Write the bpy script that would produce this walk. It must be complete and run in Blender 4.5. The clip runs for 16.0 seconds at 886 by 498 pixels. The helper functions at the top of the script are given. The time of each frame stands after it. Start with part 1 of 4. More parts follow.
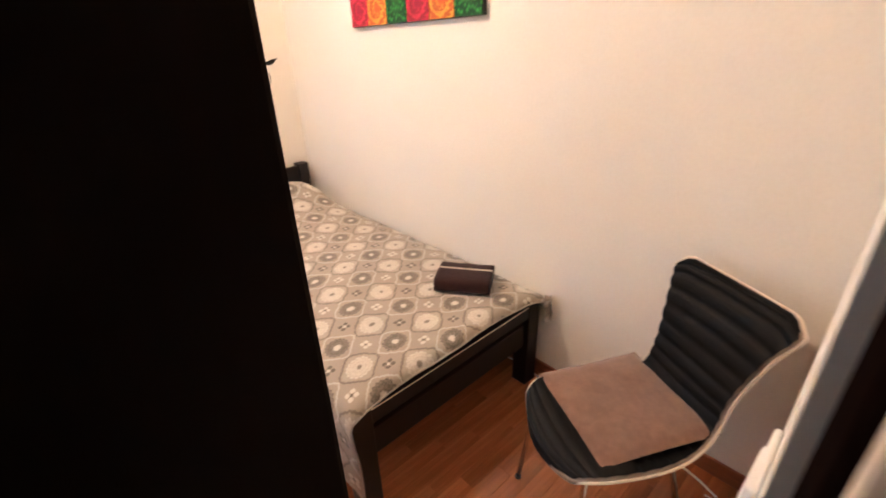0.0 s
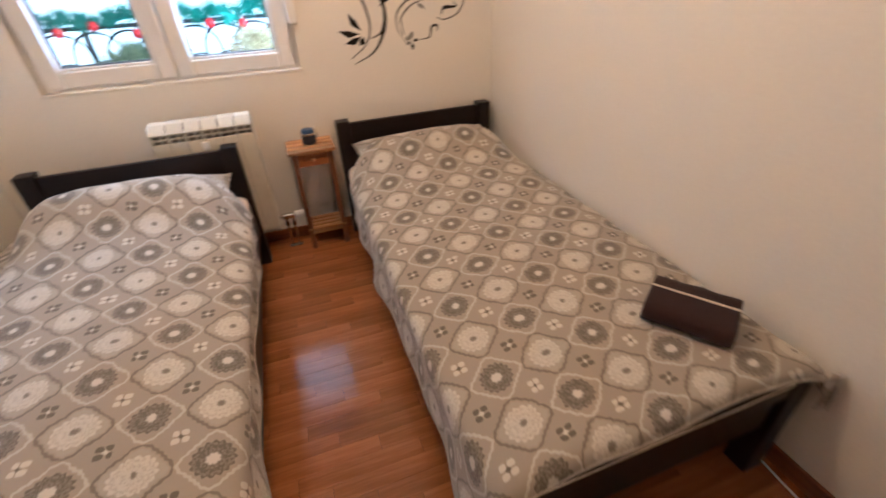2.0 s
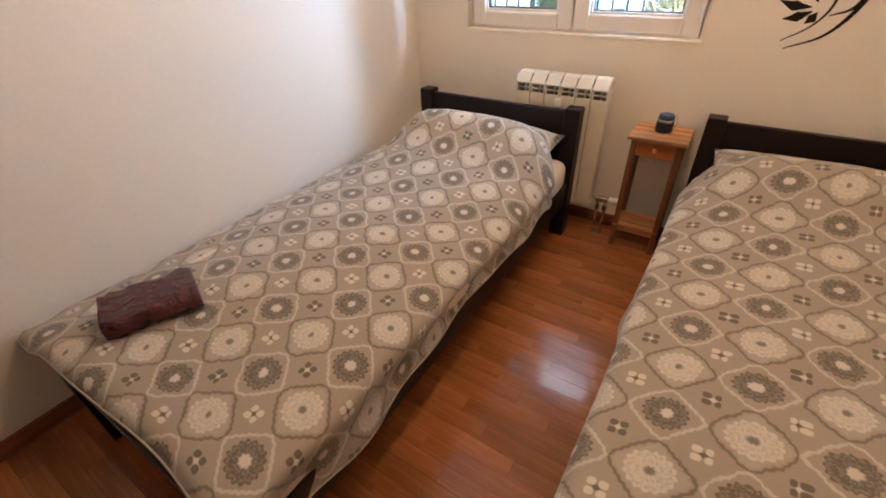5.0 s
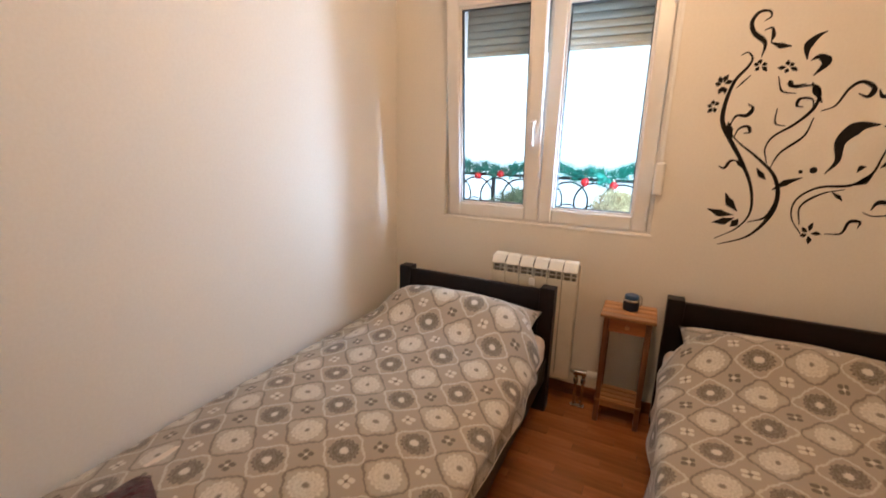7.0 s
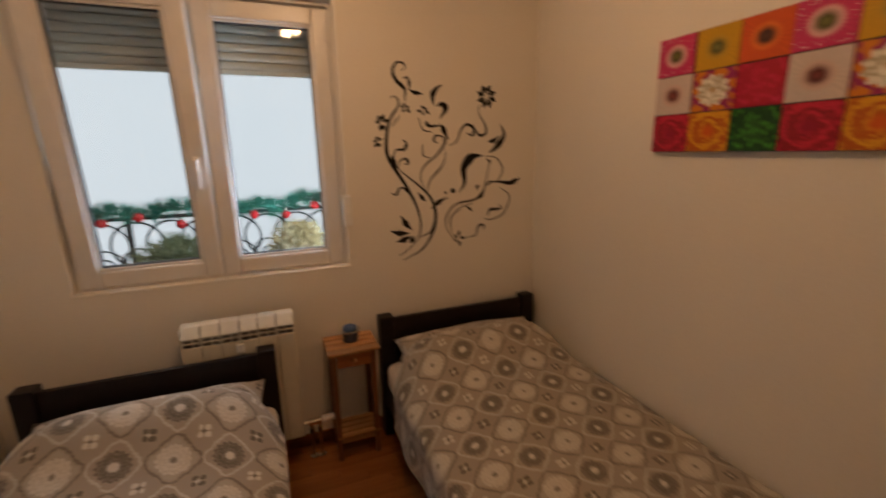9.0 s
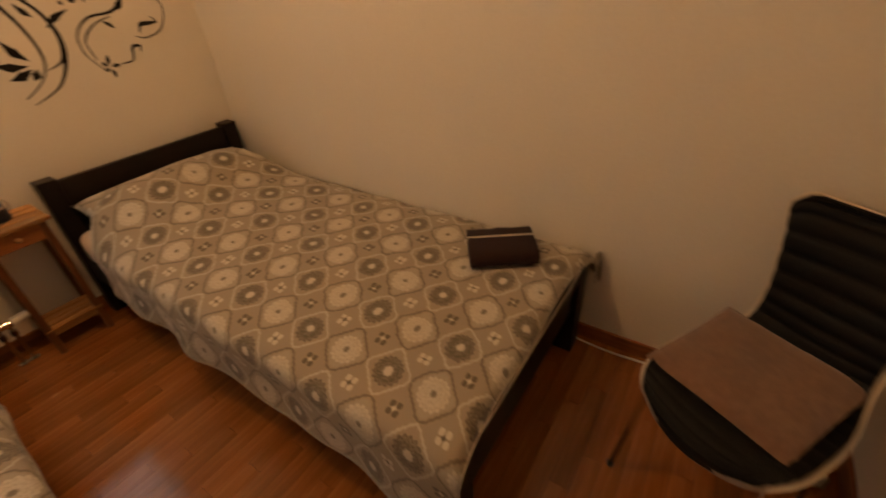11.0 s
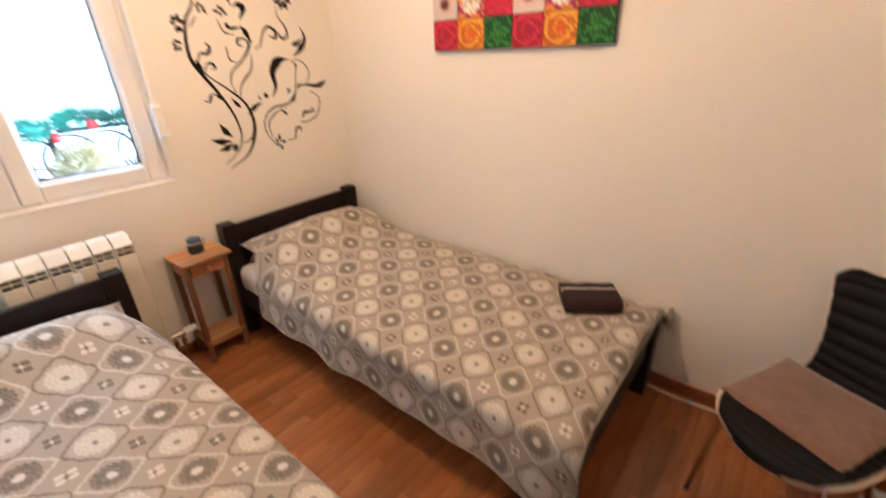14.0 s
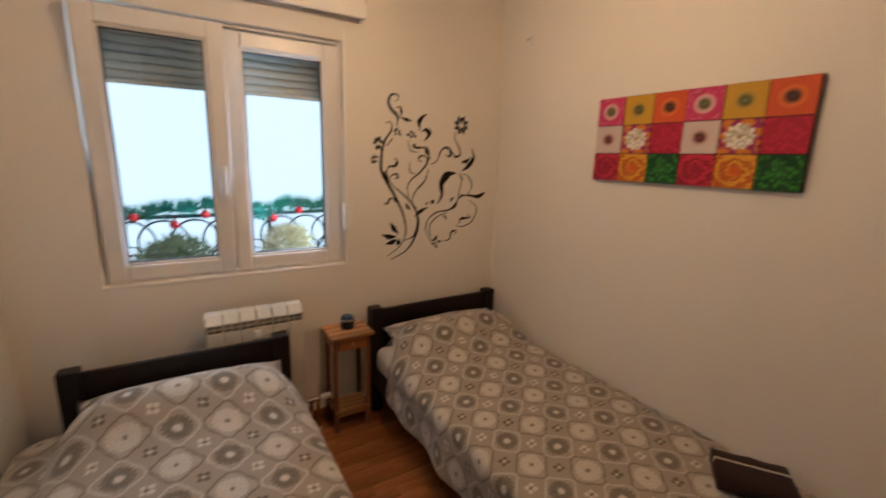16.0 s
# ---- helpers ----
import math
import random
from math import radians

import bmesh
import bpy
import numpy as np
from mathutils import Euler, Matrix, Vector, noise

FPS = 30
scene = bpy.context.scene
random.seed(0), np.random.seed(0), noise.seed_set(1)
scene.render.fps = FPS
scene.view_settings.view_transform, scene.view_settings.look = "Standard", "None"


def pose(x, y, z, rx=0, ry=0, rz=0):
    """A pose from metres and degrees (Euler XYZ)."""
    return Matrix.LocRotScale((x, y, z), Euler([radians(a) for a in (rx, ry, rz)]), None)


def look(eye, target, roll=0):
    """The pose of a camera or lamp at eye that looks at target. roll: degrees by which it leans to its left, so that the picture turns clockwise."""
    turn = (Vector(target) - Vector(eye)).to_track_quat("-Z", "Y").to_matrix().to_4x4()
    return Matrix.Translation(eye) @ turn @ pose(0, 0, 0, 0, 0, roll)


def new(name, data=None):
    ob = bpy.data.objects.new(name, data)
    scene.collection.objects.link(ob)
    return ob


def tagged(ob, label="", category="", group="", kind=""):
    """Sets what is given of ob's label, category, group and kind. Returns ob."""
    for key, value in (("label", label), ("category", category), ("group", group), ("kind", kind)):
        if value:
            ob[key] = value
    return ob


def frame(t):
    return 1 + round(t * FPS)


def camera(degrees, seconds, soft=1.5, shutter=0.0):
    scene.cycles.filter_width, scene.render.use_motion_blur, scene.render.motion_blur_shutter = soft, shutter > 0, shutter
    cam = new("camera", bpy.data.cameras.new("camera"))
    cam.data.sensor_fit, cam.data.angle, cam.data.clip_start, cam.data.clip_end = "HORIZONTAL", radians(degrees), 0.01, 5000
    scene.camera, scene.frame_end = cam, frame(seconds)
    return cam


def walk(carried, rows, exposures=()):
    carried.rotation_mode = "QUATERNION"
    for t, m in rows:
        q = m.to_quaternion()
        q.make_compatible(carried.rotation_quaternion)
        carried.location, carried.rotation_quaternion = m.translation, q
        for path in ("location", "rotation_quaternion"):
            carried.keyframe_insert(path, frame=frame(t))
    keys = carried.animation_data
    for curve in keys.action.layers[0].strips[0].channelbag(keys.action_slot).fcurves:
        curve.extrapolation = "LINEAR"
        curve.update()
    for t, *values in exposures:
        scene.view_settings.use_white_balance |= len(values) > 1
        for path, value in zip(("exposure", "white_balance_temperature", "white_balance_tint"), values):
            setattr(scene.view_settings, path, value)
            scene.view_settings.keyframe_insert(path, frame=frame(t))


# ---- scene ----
# ---------------------------------------------------------------- camera
cam = camera(92.4, 16.0, soft=1.7, shutter=0.5)
PATH = [
    (0, (-1.441, -3.118, 1.466), (-0.229, -1.777, 0.610), -1.9),
    (0.5, (-1.390, -3.056, 1.446), (-0.377, -1.605, 0.520), -4.0),
    (1, (-1.325, -2.89, 1.438), (-0.403, -1.446, 0.406), -4.9),
    (1.5, (-1.324, -2.744, 1.437), (-0.474, -1.27, 0.385), -3.9),
    (2, (-1.266, -2.615, 1.422), (-0.729, -1.027, 0.331), -2.9),
    (2.5, (-1.158, -2.503, 1.409), (-1.002, -0.869, 0.266), -1.3),
    (3, (-1.087, -2.387, 1.381), (-1.132, -0.782, 0.189), -1.7),
    (3.5, (-1.049, -2.268, 1.364), (-1.312, -0.716, 0.13), -1.7),
    (4, (-0.979, -2.268, 1.36), (-1.644, -0.855, 0.11), -0.8),
    (4.2, (-0.968, -2.288, 1.362), (-1.744, -0.918, 0.13), -0.9),
    (6.3, (-1.082, -2.418, 1.401), (-2.088, -0.863, 0.646), 1.7),
    (6.5, (-1.109, -2.432, 1.409), (-2.061, -0.791, 0.778), 1.2),
    (7, (-1.168, -2.425, 1.443), (-2.017, -0.677, 0.971), 1.4),
    (7.5, (-1.207, -2.329, 1.455), (-1.905, -0.489, 1.101), 1.8),
    (8, (-1.253, -2.166, 1.555), (-1.588, -0.226, 1.2), 1.7),
    (8.5, (-1.355, -2.124, 1.61), (-1.162, -0.169, 1.235), 1.7),
    (9, (-1.5, -2.231, 1.6), (-0.778, -0.421, 1.149), -1.1),
    (9.5, (-1.498, -2.33, 1.556), (-0.53, -0.715, 0.883), -0.5),
    (10, (-1.43, -2.423, 1.519), (-0.44, -0.959, 0.583), -1.4),
    (10.2, (-1.397, -2.422, 1.485), (-0.342, -1.037, 0.501), -2.4),
    (12.5, (-1.72, -2.772, 1.38), (-0.154, -2.408, 0.191), -2.6),
    (13, (-1.83, -2.705, 1.389), (-0.299, -2.145, 0.229), -3.9),
    (13.5, (-1.893, -2.628, 1.43), (-0.482, -1.721, 0.342), -4.0),
    (14, (-1.957, -2.496, 1.57), (-0.562, -1.334, 0.732), -2.2),
    (14.5, (-1.971, -2.475, 1.647), (-0.508, -1.189, 1.193), -0.8),
    (15, (-1.981, -2.482, 1.687), (-0.479, -1.185, 1.44), -0.2),
    (15.5, (-1.966, -2.502, 1.701), (-0.64, -1.033, 1.408), 1.0),
    (16, (-1.985, -2.498, 1.666), (-0.96, -0.833, 1.25), 1.7),
]
EXPOSURES = [(0.0, 1.15, 4950, 10), (1.0, 0.62, 5000, 10), (2.5, 0.3, 5100, 10), (3.5, 0.25, 5100, 10), (4.0, 0.2, 5200, 10), (6.5, 0.14, 5650, 10),
             (7.0, -0.1, 5750, 10), (7.5, -0.4, 6350, 11), (8.0, -0.7, 6950, 12), (8.5, -0.95, 6800, 14), (9.0, -1.3, 7100, 18), (9.5, -1.4, 7350, 30),
             (10.0, -1.05, 8700, 36), (10.5, -0.9, 8800, 24), (12.3, 0.26, 6300, 11), (13.0, 0.52, 5750, 10), (13.5, 0.70, 5300, 10), (14.0, 0.62, 5300, 10),
             (14.5, 0.25, 5350, 10), (15.0, -0.05, 5300, 10), (15.5, -0.3, 5400, 10), (16.0, -0.72, 5750, 10)]
walk(cam, [(t, look(eye, target, roll)) for t, eye, target, roll in PATH], EXPOSURES)

# ---------------------------------------------------------------- world and light
world = bpy.data.worlds.new("overcast_sky")
scene.world = world
world.use_nodes = True
wn, wl = world.node_tree.nodes, world.node_tree.links
sky = wn.new("ShaderNodeTexSky")
sky.sky_type, sky.sun_disc = "NISHITA", False
sky.sun_elevation, sky.sun_rotation, sky.dust_density = radians(62), radians(15), 4.0
wn["Background"].inputs["Strength"].default_value = 0.12
wl.new(sky.outputs[0], wn["Background"].inputs["Color"])
sun = new("sun", bpy.data.lights.new("sun", "SUN"))
sun.data.energy, sun.data.angle, sun.data.color = 1.0, radians(25), (1.0, 0.97, 0.93)
sun.matrix_world = pose(0, 0, 6, -28, 0, 15)
BULB_POWER = 405.0
BACKDROP_POWER = 2.0
# added strip lamp beyond the reveal, stands in for slantwise daylight through the window opening
skylight = new("sky_light", bpy.data.lights.new("sky_light", "AREA"))
skylight.data.shape, skylight.data.size, skylight.data.size_y = "RECTANGLE", 0.12, 0.60
skylight.data.energy, skylight.data.color = 37.0, (0.60, 0.80, 1.0)
skylight.matrix_world = look((-1.085, 0.400, 1.36), (-2.385, 0.100, 1.10))

# room: right wall x = 0, window wall y = 0, floor z = 0
LEFT, SOUTH, HIGH = -2.70, -3.12, 2.73


# ---------------------------------------------------------------- small tools
class Graph:
    """A short way to write node arithmetic."""

    def __init__(self, mat):
        self.t = mat.node_tree
        self.n, self.l = self.t.nodes, self.t.links
        self.bsdf = self.n["Principled BSDF"]

    def put(self, slot, v):
        if isinstance(v, (int, float)):
            slot.default_value = v
        elif isinstance(v, tuple):
            slot.default_value = (*v, 1.0) if len(v) == 3 and len(slot.default_value) == 4 else v
        else:
            self.l.new(v, slot)

    def m(self, op, a, b=0.0, c=0.0):
        nd = self.n.new("ShaderNodeMath")
        nd.operation = op
        self.put(nd.inputs[0], a)
        self.put(nd.inputs[1], b)
        self.put(nd.inputs[2], c)
        return nd.outputs[0]

    def mix(self, f, a, b):
        nd = self.n.new("ShaderNodeMix")
        nd.data_type = "RGBA"
        self.put(nd.inputs[0], f)
        self.put(nd.inputs[6], a)
        self.put(nd.inputs[7], b)
        return nd.outputs[2]

    def coord(self, kind="Object", scale=(1, 1, 1), rot=(0, 0, 0)):
        c, mp = self.n.new("ShaderNodeTexCoord"), self.n.new("ShaderNodeMapping")
        mp.inputs["Scale"].default_value = scale
        mp.inputs["Rotation"].default_value = rot
        self.l.new(c.outputs[kind], mp.inputs["Vector"])
        return mp.outputs[0]

    def noise(self, vec, scale, detail=3.0, rough=0.5):
        nd = self.n.new("ShaderNodeTexNoise")
        self.l.new(vec, nd.inputs["Vector"])
        nd.inputs["Scale"].default_value, nd.inputs["Detail"].default_value = scale, detail
        nd.inputs["Roughness"].default_value = rough
        return nd.outputs[0]

    def step(self, v, lo, hi):
        nd = self.n.new("ShaderNodeMapRange")
        nd.interpolation_type = "SMOOTHSTEP"
        self.put(nd.inputs[0], v)
        nd.inputs[1].default_value, nd.inputs[2].default_value = lo, hi
        return nd.outputs[0]

    def bump(self, height, strength, dist=0.002):
        nd = self.n.new("ShaderNodeBump")
        nd.inputs["Strength"].default_value, nd.inputs["Distance"].default_value = strength, dist
        self.l.new(height, nd.inputs["Height"])
        self.l.new(nd.outputs[0], self.bsdf.inputs["Normal"])

    def base(self, v):
        self.put(self.bsdf.inputs["Base Color"], v)


def material(name, rough=0.5, metal=0.0, spec=0.5, sheen=0.0):
    mat = bpy.data.materials.new(name)
    mat.use_nodes = True
    g = Graph(mat)
    g.bsdf.inputs["Roughness"].default_value = rough
    g.bsdf.inputs["Metallic"].default_value = metal
    g.bsdf.inputs["Specular IOR Level"].default_value = spec
    g.bsdf.inputs["Sheen Weight"].default_value = sheen
    return mat, g


def speckled(name, a, b, scale, rough=0.5, metal=0.0, bump=0.15, spec=0.5, sheen=0.0, stretch=(1, 1, 1), big=1.5, deep=0.002, islands=False):
    """Colour that wanders between a and b at two scales, with a fine relief."""
    mat, g = material(name, rough, metal, spec, sheen)
    v = g.coord("Object", stretch)
    fine, wide = g.noise(v, scale, 4.0, 0.6), g.noise(v, big, 2.0)
    f = g.step(g.m("ADD", g.m("MULTIPLY", fine, 0.6), g.m("MULTIPLY", wide, 0.4)), 0.3, 0.7)
    if islands:
        geo = g.n.new("ShaderNodeNewGeometry")
        f = geo.outputs["Random Per Island"]
    g.base(g.mix(f, a, b))
    g.put(g.bsdf.inputs["Roughness"], g.m("MULTIPLY_ADD", wide, 0.16, rough - 0.08))
    if bump:
        g.bump(fine, bump, deep)
    return mat


def wood(name, dark, light, axis=0, rough=0.4, scale=1.0, grain=0.25, spec=0.5, vary=0.6):
    mat, g = material(name, rough, 0.0, spec)
    st = [26 * scale, 26 * scale, 26 * scale]
    st[axis] = 1.6 * scale
    v = g.coord("Object", tuple(st))
    ring = g.noise(v, 1.6, 5.0, 0.65)
    f = g.step(ring, 0.32, 0.7)
    info = g.n.new("ShaderNodeObjectInfo")
    col = g.mix(f, dark, light)
    hsv = g.n.new("ShaderNodeHueSaturation")
    g.l.new(col, hsv.inputs["Color"])
    g.put(hsv.inputs["Value"], g.m("MULTIPLY_ADD", info.outputs["Random"], vary, 0.98 - vary / 2))
    g.base(hsv.outputs[0])
    g.put(g.bsdf.inputs["Roughness"], g.m("MULTIPLY_ADD", ring, 0.2, rough - 0.1))
    g.bump(ring, grain, 0.001)
    return mat


# ---------------------------------------------------------------- materials
PAINT = speckled("cream_wall_paint", (0.80, 0.745, 0.66), (0.84, 0.79, 0.71), 90, 0.7, bump=0.12, spec=0.25, big=0.8)
CEIL = speckled("white_ceiling_paint", (0.80, 0.76, 0.69), (0.84, 0.80, 0.74), 70, 0.8, bump=0.1, spec=0.2)
RENDER = speckled("outer_render", (0.55, 0.53, 0.5), (0.66, 0.64, 0.6), 60, 0.9)
STRIP = wood("oak_laminate", (0.25, 0.082, 0.023), (0.42, 0.155, 0.048), 0, 0.115, 0.6, 0.04, 0.5, 0.42)
SUBFLOOR = speckled("dark_joint", (0.06, 0.025, 0.01), (0.09, 0.04, 0.015), 40, 0.7)
SKIRT = wood("skirting_wood", (0.20, 0.062, 0.02), (0.34, 0.115, 0.036), 0, 0.4)
SKIRT_Y = wood("skirting_wood_long", (0.20, 0.062, 0.02), (0.34, 0.115, 0.036), 1, 0.4)
WENGE = speckled("wenge_bed_wood", (0.007, 0.0035, 0.003), (0.013, 0.0065, 0.005), 30, 0.42, bump=0.1, stretch=(0.3, 1, 1), spec=0.3)
DOORWOOD = speckled("wenge_door_veneer", (0.008, 0.0045, 0.0035), (0.014, 0.008, 0.006), 40, 0.85, bump=0.05, stretch=(1, 1, 0.08), spec=0.06)
JAMBWOOD = speckled("matt_wenge_frame", (0.006, 0.0035, 0.003), (0.011, 0.006, 0.005), 40, 0.95, bump=0.05, stretch=(1, 1, 0.08), spec=0.0)
MATTRESS = speckled("cream_sheet", (0.72, 0.62, 0.52), (0.80, 0.70, 0.60), 60, 0.9, sheen=0.2)
PINE = wood("pine_slats", (0.34, 0.15, 0.052), (0.56, 0.29, 0.115), 0, 0.45, 1.0)
PINE_Z = wood("pine_legs", (0.135, 0.046, 0.016), (0.23, 0.088, 0.032), 2, 0.45, 1.0)
DRAWER = wood("stained_drawer", (0.34, 0.10, 0.03), (0.48, 0.16, 0.045), 0, 0.35, 1.0)
ENAMEL = speckled("radiator_enamel", (0.62, 0.57, 0.465), (0.68, 0.625, 0.515), 20, 0.35, bump=0.0)
SLOT_SHADE = speckled("radiator_slot_shade", (0.24, 0.21, 0.16), (0.32, 0.28, 0.22), 20, 0.7)
CHROME = speckled("chrome", (0.62, 0.60, 0.56), (0.72, 0.70, 0.66), 20, 0.18, metal=1.0, bump=0.0)
BRONZE = speckled("dull_bronze", (0.075, 0.052, 0.034), (0.105, 0.075, 0.05), 80, 0.42, metal=0.8, bump=0.03)
NICKEL = speckled("satin_nickel", (0.36, 0.31, 0.24), (0.44, 0.385, 0.30), 80, 0.26, metal=1.0, bump=0.03)
PVC = speckled("white_upvc", (0.78, 0.75, 0.71), (0.83, 0.80, 0.77), 12, 0.32, bump=0.0)
GASKET = speckled("black_gasket", (0.015, 0.015, 0.015), (0.03, 0.03, 0.03), 40, 0.6)
SHUTTER = speckled("shutter_slats", (0.36, 0.35, 0.30), (0.43, 0.415, 0.355), 20, 0.6)
PLASTIC = speckled("white_plastic", (0.84, 0.82, 0.79), (0.88, 0.86, 0.83), 15, 0.35, bump=0.0)
LEATHER = speckled("black_leatherette", (0.0035, 0.0032, 0.0032), (0.008, 0.0075, 0.0075), 120, 0.55, bump=0.25, spec=0.13)
SHELLBACK = speckled("taupe_chair_back", (0.30, 0.23, 0.18), (0.36, 0.28, 0.22), 90, 0.6)
PIPING = speckled("cream_piping", (0.66, 0.56, 0.44), (0.74, 0.64, 0.52), 60, 0.7)
SUEDE = speckled("brown_suede", (0.16, 0.084, 0.052), (0.22, 0.120, 0.078), 45, 0.95, bump=0.3, sheen=0.5, big=7)
TERRY = speckled("brown_towel", (0.022, 0.010, 0.009), (0.042, 0.020, 0.018), 240, 0.95, bump=0.8, sheen=0.1, spec=0.1)
HEM = speckled("stitched_hem", (0.36, 0.31, 0.26), (0.46, 0.41, 0.35), 200, 0.9)
BAND = speckled("cream_towel_band", (0.62, 0.54, 0.44), (0.70, 0.62, 0.52), 200, 0.9)
WRAP = speckled("towel_in_film", (0.045, 0.007, 0.011), (0.100, 0.026, 0.034), 22, 0.15, bump=1.0, big=9, deep=0.03)
DECAL = speckled("black_vinyl", (0.008, 0.006, 0.005), (0.014, 0.011, 0.009), 40, 0.7, bump=0.0, spec=0.2)
IRON = speckled("black_iron", (0.012, 0.014, 0.014), (0.03, 0.032, 0.032), 40, 0.6)
FIR = speckled("green_garland", (0.02, 0.20, 0.145), (0.06, 0.40, 0.30), 60, 0.6, islands=True)
BAUBLE = speckled("red_bauble", (0.55, 0.012, 0.02), (0.65, 0.03, 0.03), 20, 0.25, bump=0.0)
STRAW = speckled("dry_grass", (0.16, 0.12, 0.05), (0.66, 0.58, 0.36), 40, 0.8, islands=True)
LEAFY = speckled("balcony_leaves", (0.03, 0.06, 0.025), (0.30, 0.34, 0.18), 40, 0.7, islands=True)
CLAY = speckled("planter_clay", (0.30, 0.14, 0.08), (0.38, 0.19, 0.11), 40, 0.8)
BLUELID = speckled("blue_jar_lid", (0.02, 0.055, 0.13), (0.035, 0.085, 0.19), 30, 0.4)
WAX = speckled("dark_blue_wax", (0.008, 0.012, 0.025), (0.016, 0.022, 0.04), 30, 0.3)
CARD = speckled("patterned_paper", (0.55, 0.48, 0.38), (0.20, 0.17, 0.13), 70, 0.7)
BRASSY = speckled("copper_pipe", (0.50, 0.28, 0.16), (0.60, 0.36, 0.22), 30, 0.4, metal=1.0)

GLASS, gg = material("window_glass", 0.0)
gg.bsdf.inputs["Transmission Weight"].default_value = 1.0
gg.bsdf.inputs["IOR"].default_value = 1.45
gg.base((0.97, 0.99, 0.98))
BULB, gb = material("bulb_glow", 0.4)
gb.base((1, 0.9, 0.75))
gb.put(gb.bsdf.inputs["Emission Color"], (1.0, 0.62, 0.32))
gb.bsdf.inputs["Emission Strength"].default_value = BULB_POWER
BACKDROP, gk = material("white_sky_backdrop", 1.0)
gk.base((0.8, 0.8, 0.8))
gk.put(gk.bsdf.inputs["Emission Color"], (0.74, 0.90, 1.0))
gk.bsdf.inputs["Emission Strength"].default_value = BACKDROP_POWER


def medallion_fabric():
    """Taupe cotton: light and dark medallions in turn, each in an ogee outline, with small crosses between."""
    mat, g = material("medallion_cotton", 0.9, sheen=0.25, spec=0.2)
    uv = g.n.new("ShaderNodeUVMap")
    sep = g.n.new("ShaderNodeSeparateXYZ")
    g.l.new(uv.outputs[0], sep.inputs[0])
    u, v = sep.outputs[0], sep.outputs[1]

    def cell(du):
        cu, cv = g.m("ADD", u, du), g.m("ADD", v, du)
        iu, iv = g.m("FLOOR", cu), g.m("FLOOR", cv)
        odd = g.m("FLOORED_MODULO", g.m("ADD", iu, iv), 2.0)
        fx, fy = g.m("SUBTRACT", g.m("SUBTRACT", cu, iu), 0.5), g.m("SUBTRACT", g.m("SUBTRACT", cv, iv), 0.5)
        return fx, fy, odd

    fx, fy, odd = cell(0.5)
    r = g.m("SQRT", g.m("ADD", g.m("MULTIPLY", fx, fx), g.m("MULTIPLY", fy, fy)))
    th = g.m("ARCTAN2", fy, fx)
    c4 = g.m("COSINE", g.m("MULTIPLY", th, 4.0))
    c16 = g.m("COSINE", g.m("MULTIPLY", th, 16.0))
    c8 = g.m("COSINE", g.m("MULTIPLY", th, 8.0))
    ripple = g.m("ADD", g.m("MULTIPLY", c8, 0.010), g.m("MULTIPLY", g.m("COSINE", g.m("MULTIPLY", th, 24.0)), 0.008))
    edge = g.m("ADD", g.m("MULTIPLY_ADD", odd, 0.034, 0.400), g.m("MULTIPLY_ADD", c4, 0.046, ripple))
    inset = g.m("SUBTRACT", edge, r)
    line = g.m("SUBTRACT", 1.0, g.step(g.m("ABSOLUTE", inset), 0.012, 0.036))
    halo = g.step(inset, 0.02, 0.09)
    disc_r = g.m("ADD", g.m("MULTIPLY_ADD", odd, 0.015, 0.288), g.m("MULTIPLY", c16, 0.017))
    disc = g.m("SUBTRACT", 1.0, g.step(g.m("SUBTRACT", r, disc_r), -0.012, 0.012))
    eye = g.m("SUBTRACT", 1.0, g.step(g.m("ADD", g.m("MULTIPLY_ADD", c8, 0.008, r), g.m("MULTIPLY", odd, 0.03)), 0.065, 0.115))
    comb = g.n.new("ShaderNodeCombineXYZ")
    g.put(comb.inputs[0], g.m("MULTIPLY", r, 14.0))
    g.put(comb.inputs[1], g.m("MULTIPLY", th, 3.5))
    vor = g.n.new("ShaderNodeTexVoronoi")
    vor.inputs["Scale"].default_value = 2.2
    g.l.new(comb.outputs[0], vor.inputs["Vector"])
    rings = g.m("COSINE", g.m("MULTIPLY", r, 66.0))
    petals = g.m("MULTIPLY", c16, rings)
    lace = g.step(g.m("ADD", g.m("MULTIPLY", vor.outputs["Distance"], 0.9), g.m("ADD", g.m("MULTIPLY", petals, 0.22), g.m("MULTIPLY", rings, 0.14))), 0.10, 0.70)
    # small crosses at the corners of the cells
    qx, qy, qodd = cell(0.0)
    ax, ay = g.m("ABSOLUTE", qx), g.m("ABSOLUTE", qy)
    px, py = g.m("ABSOLUTE", g.m("SUBTRACT", ax, 0.068)), g.m("ABSOLUTE", g.m("SUBTRACT", ay, 0.068))
    pr = g.m("POWER", g.m("ADD", g.m("POWER", px, 3.0), g.m("POWER", py, 3.0)), 0.3333)
    cross = g.m("SUBTRACT", 1.0, g.step(pr, 0.043, 0.064))
    mid = g.m("SUBTRACT", 1.0, g.step(g.m("ADD", ax, ay), 0.03, 0.07))
    vec = g.coord("UV", (1, 1, 1))
    weave, worn = g.noise(vec, 160, 2.0), g.noise(vec, 0.9, 3.0)
    ground = g.mix(g.m("MULTIPLY_ADD", worn, 0.5, g.m("MULTIPLY", weave, 0.5)), (0.325, 0.270, 0.212), (0.405, 0.345, 0.278))
    light, dark, rim = (0.62, 0.57, 0.50), (0.150, 0.125, 0.098), (0.190, 0.160, 0.125)
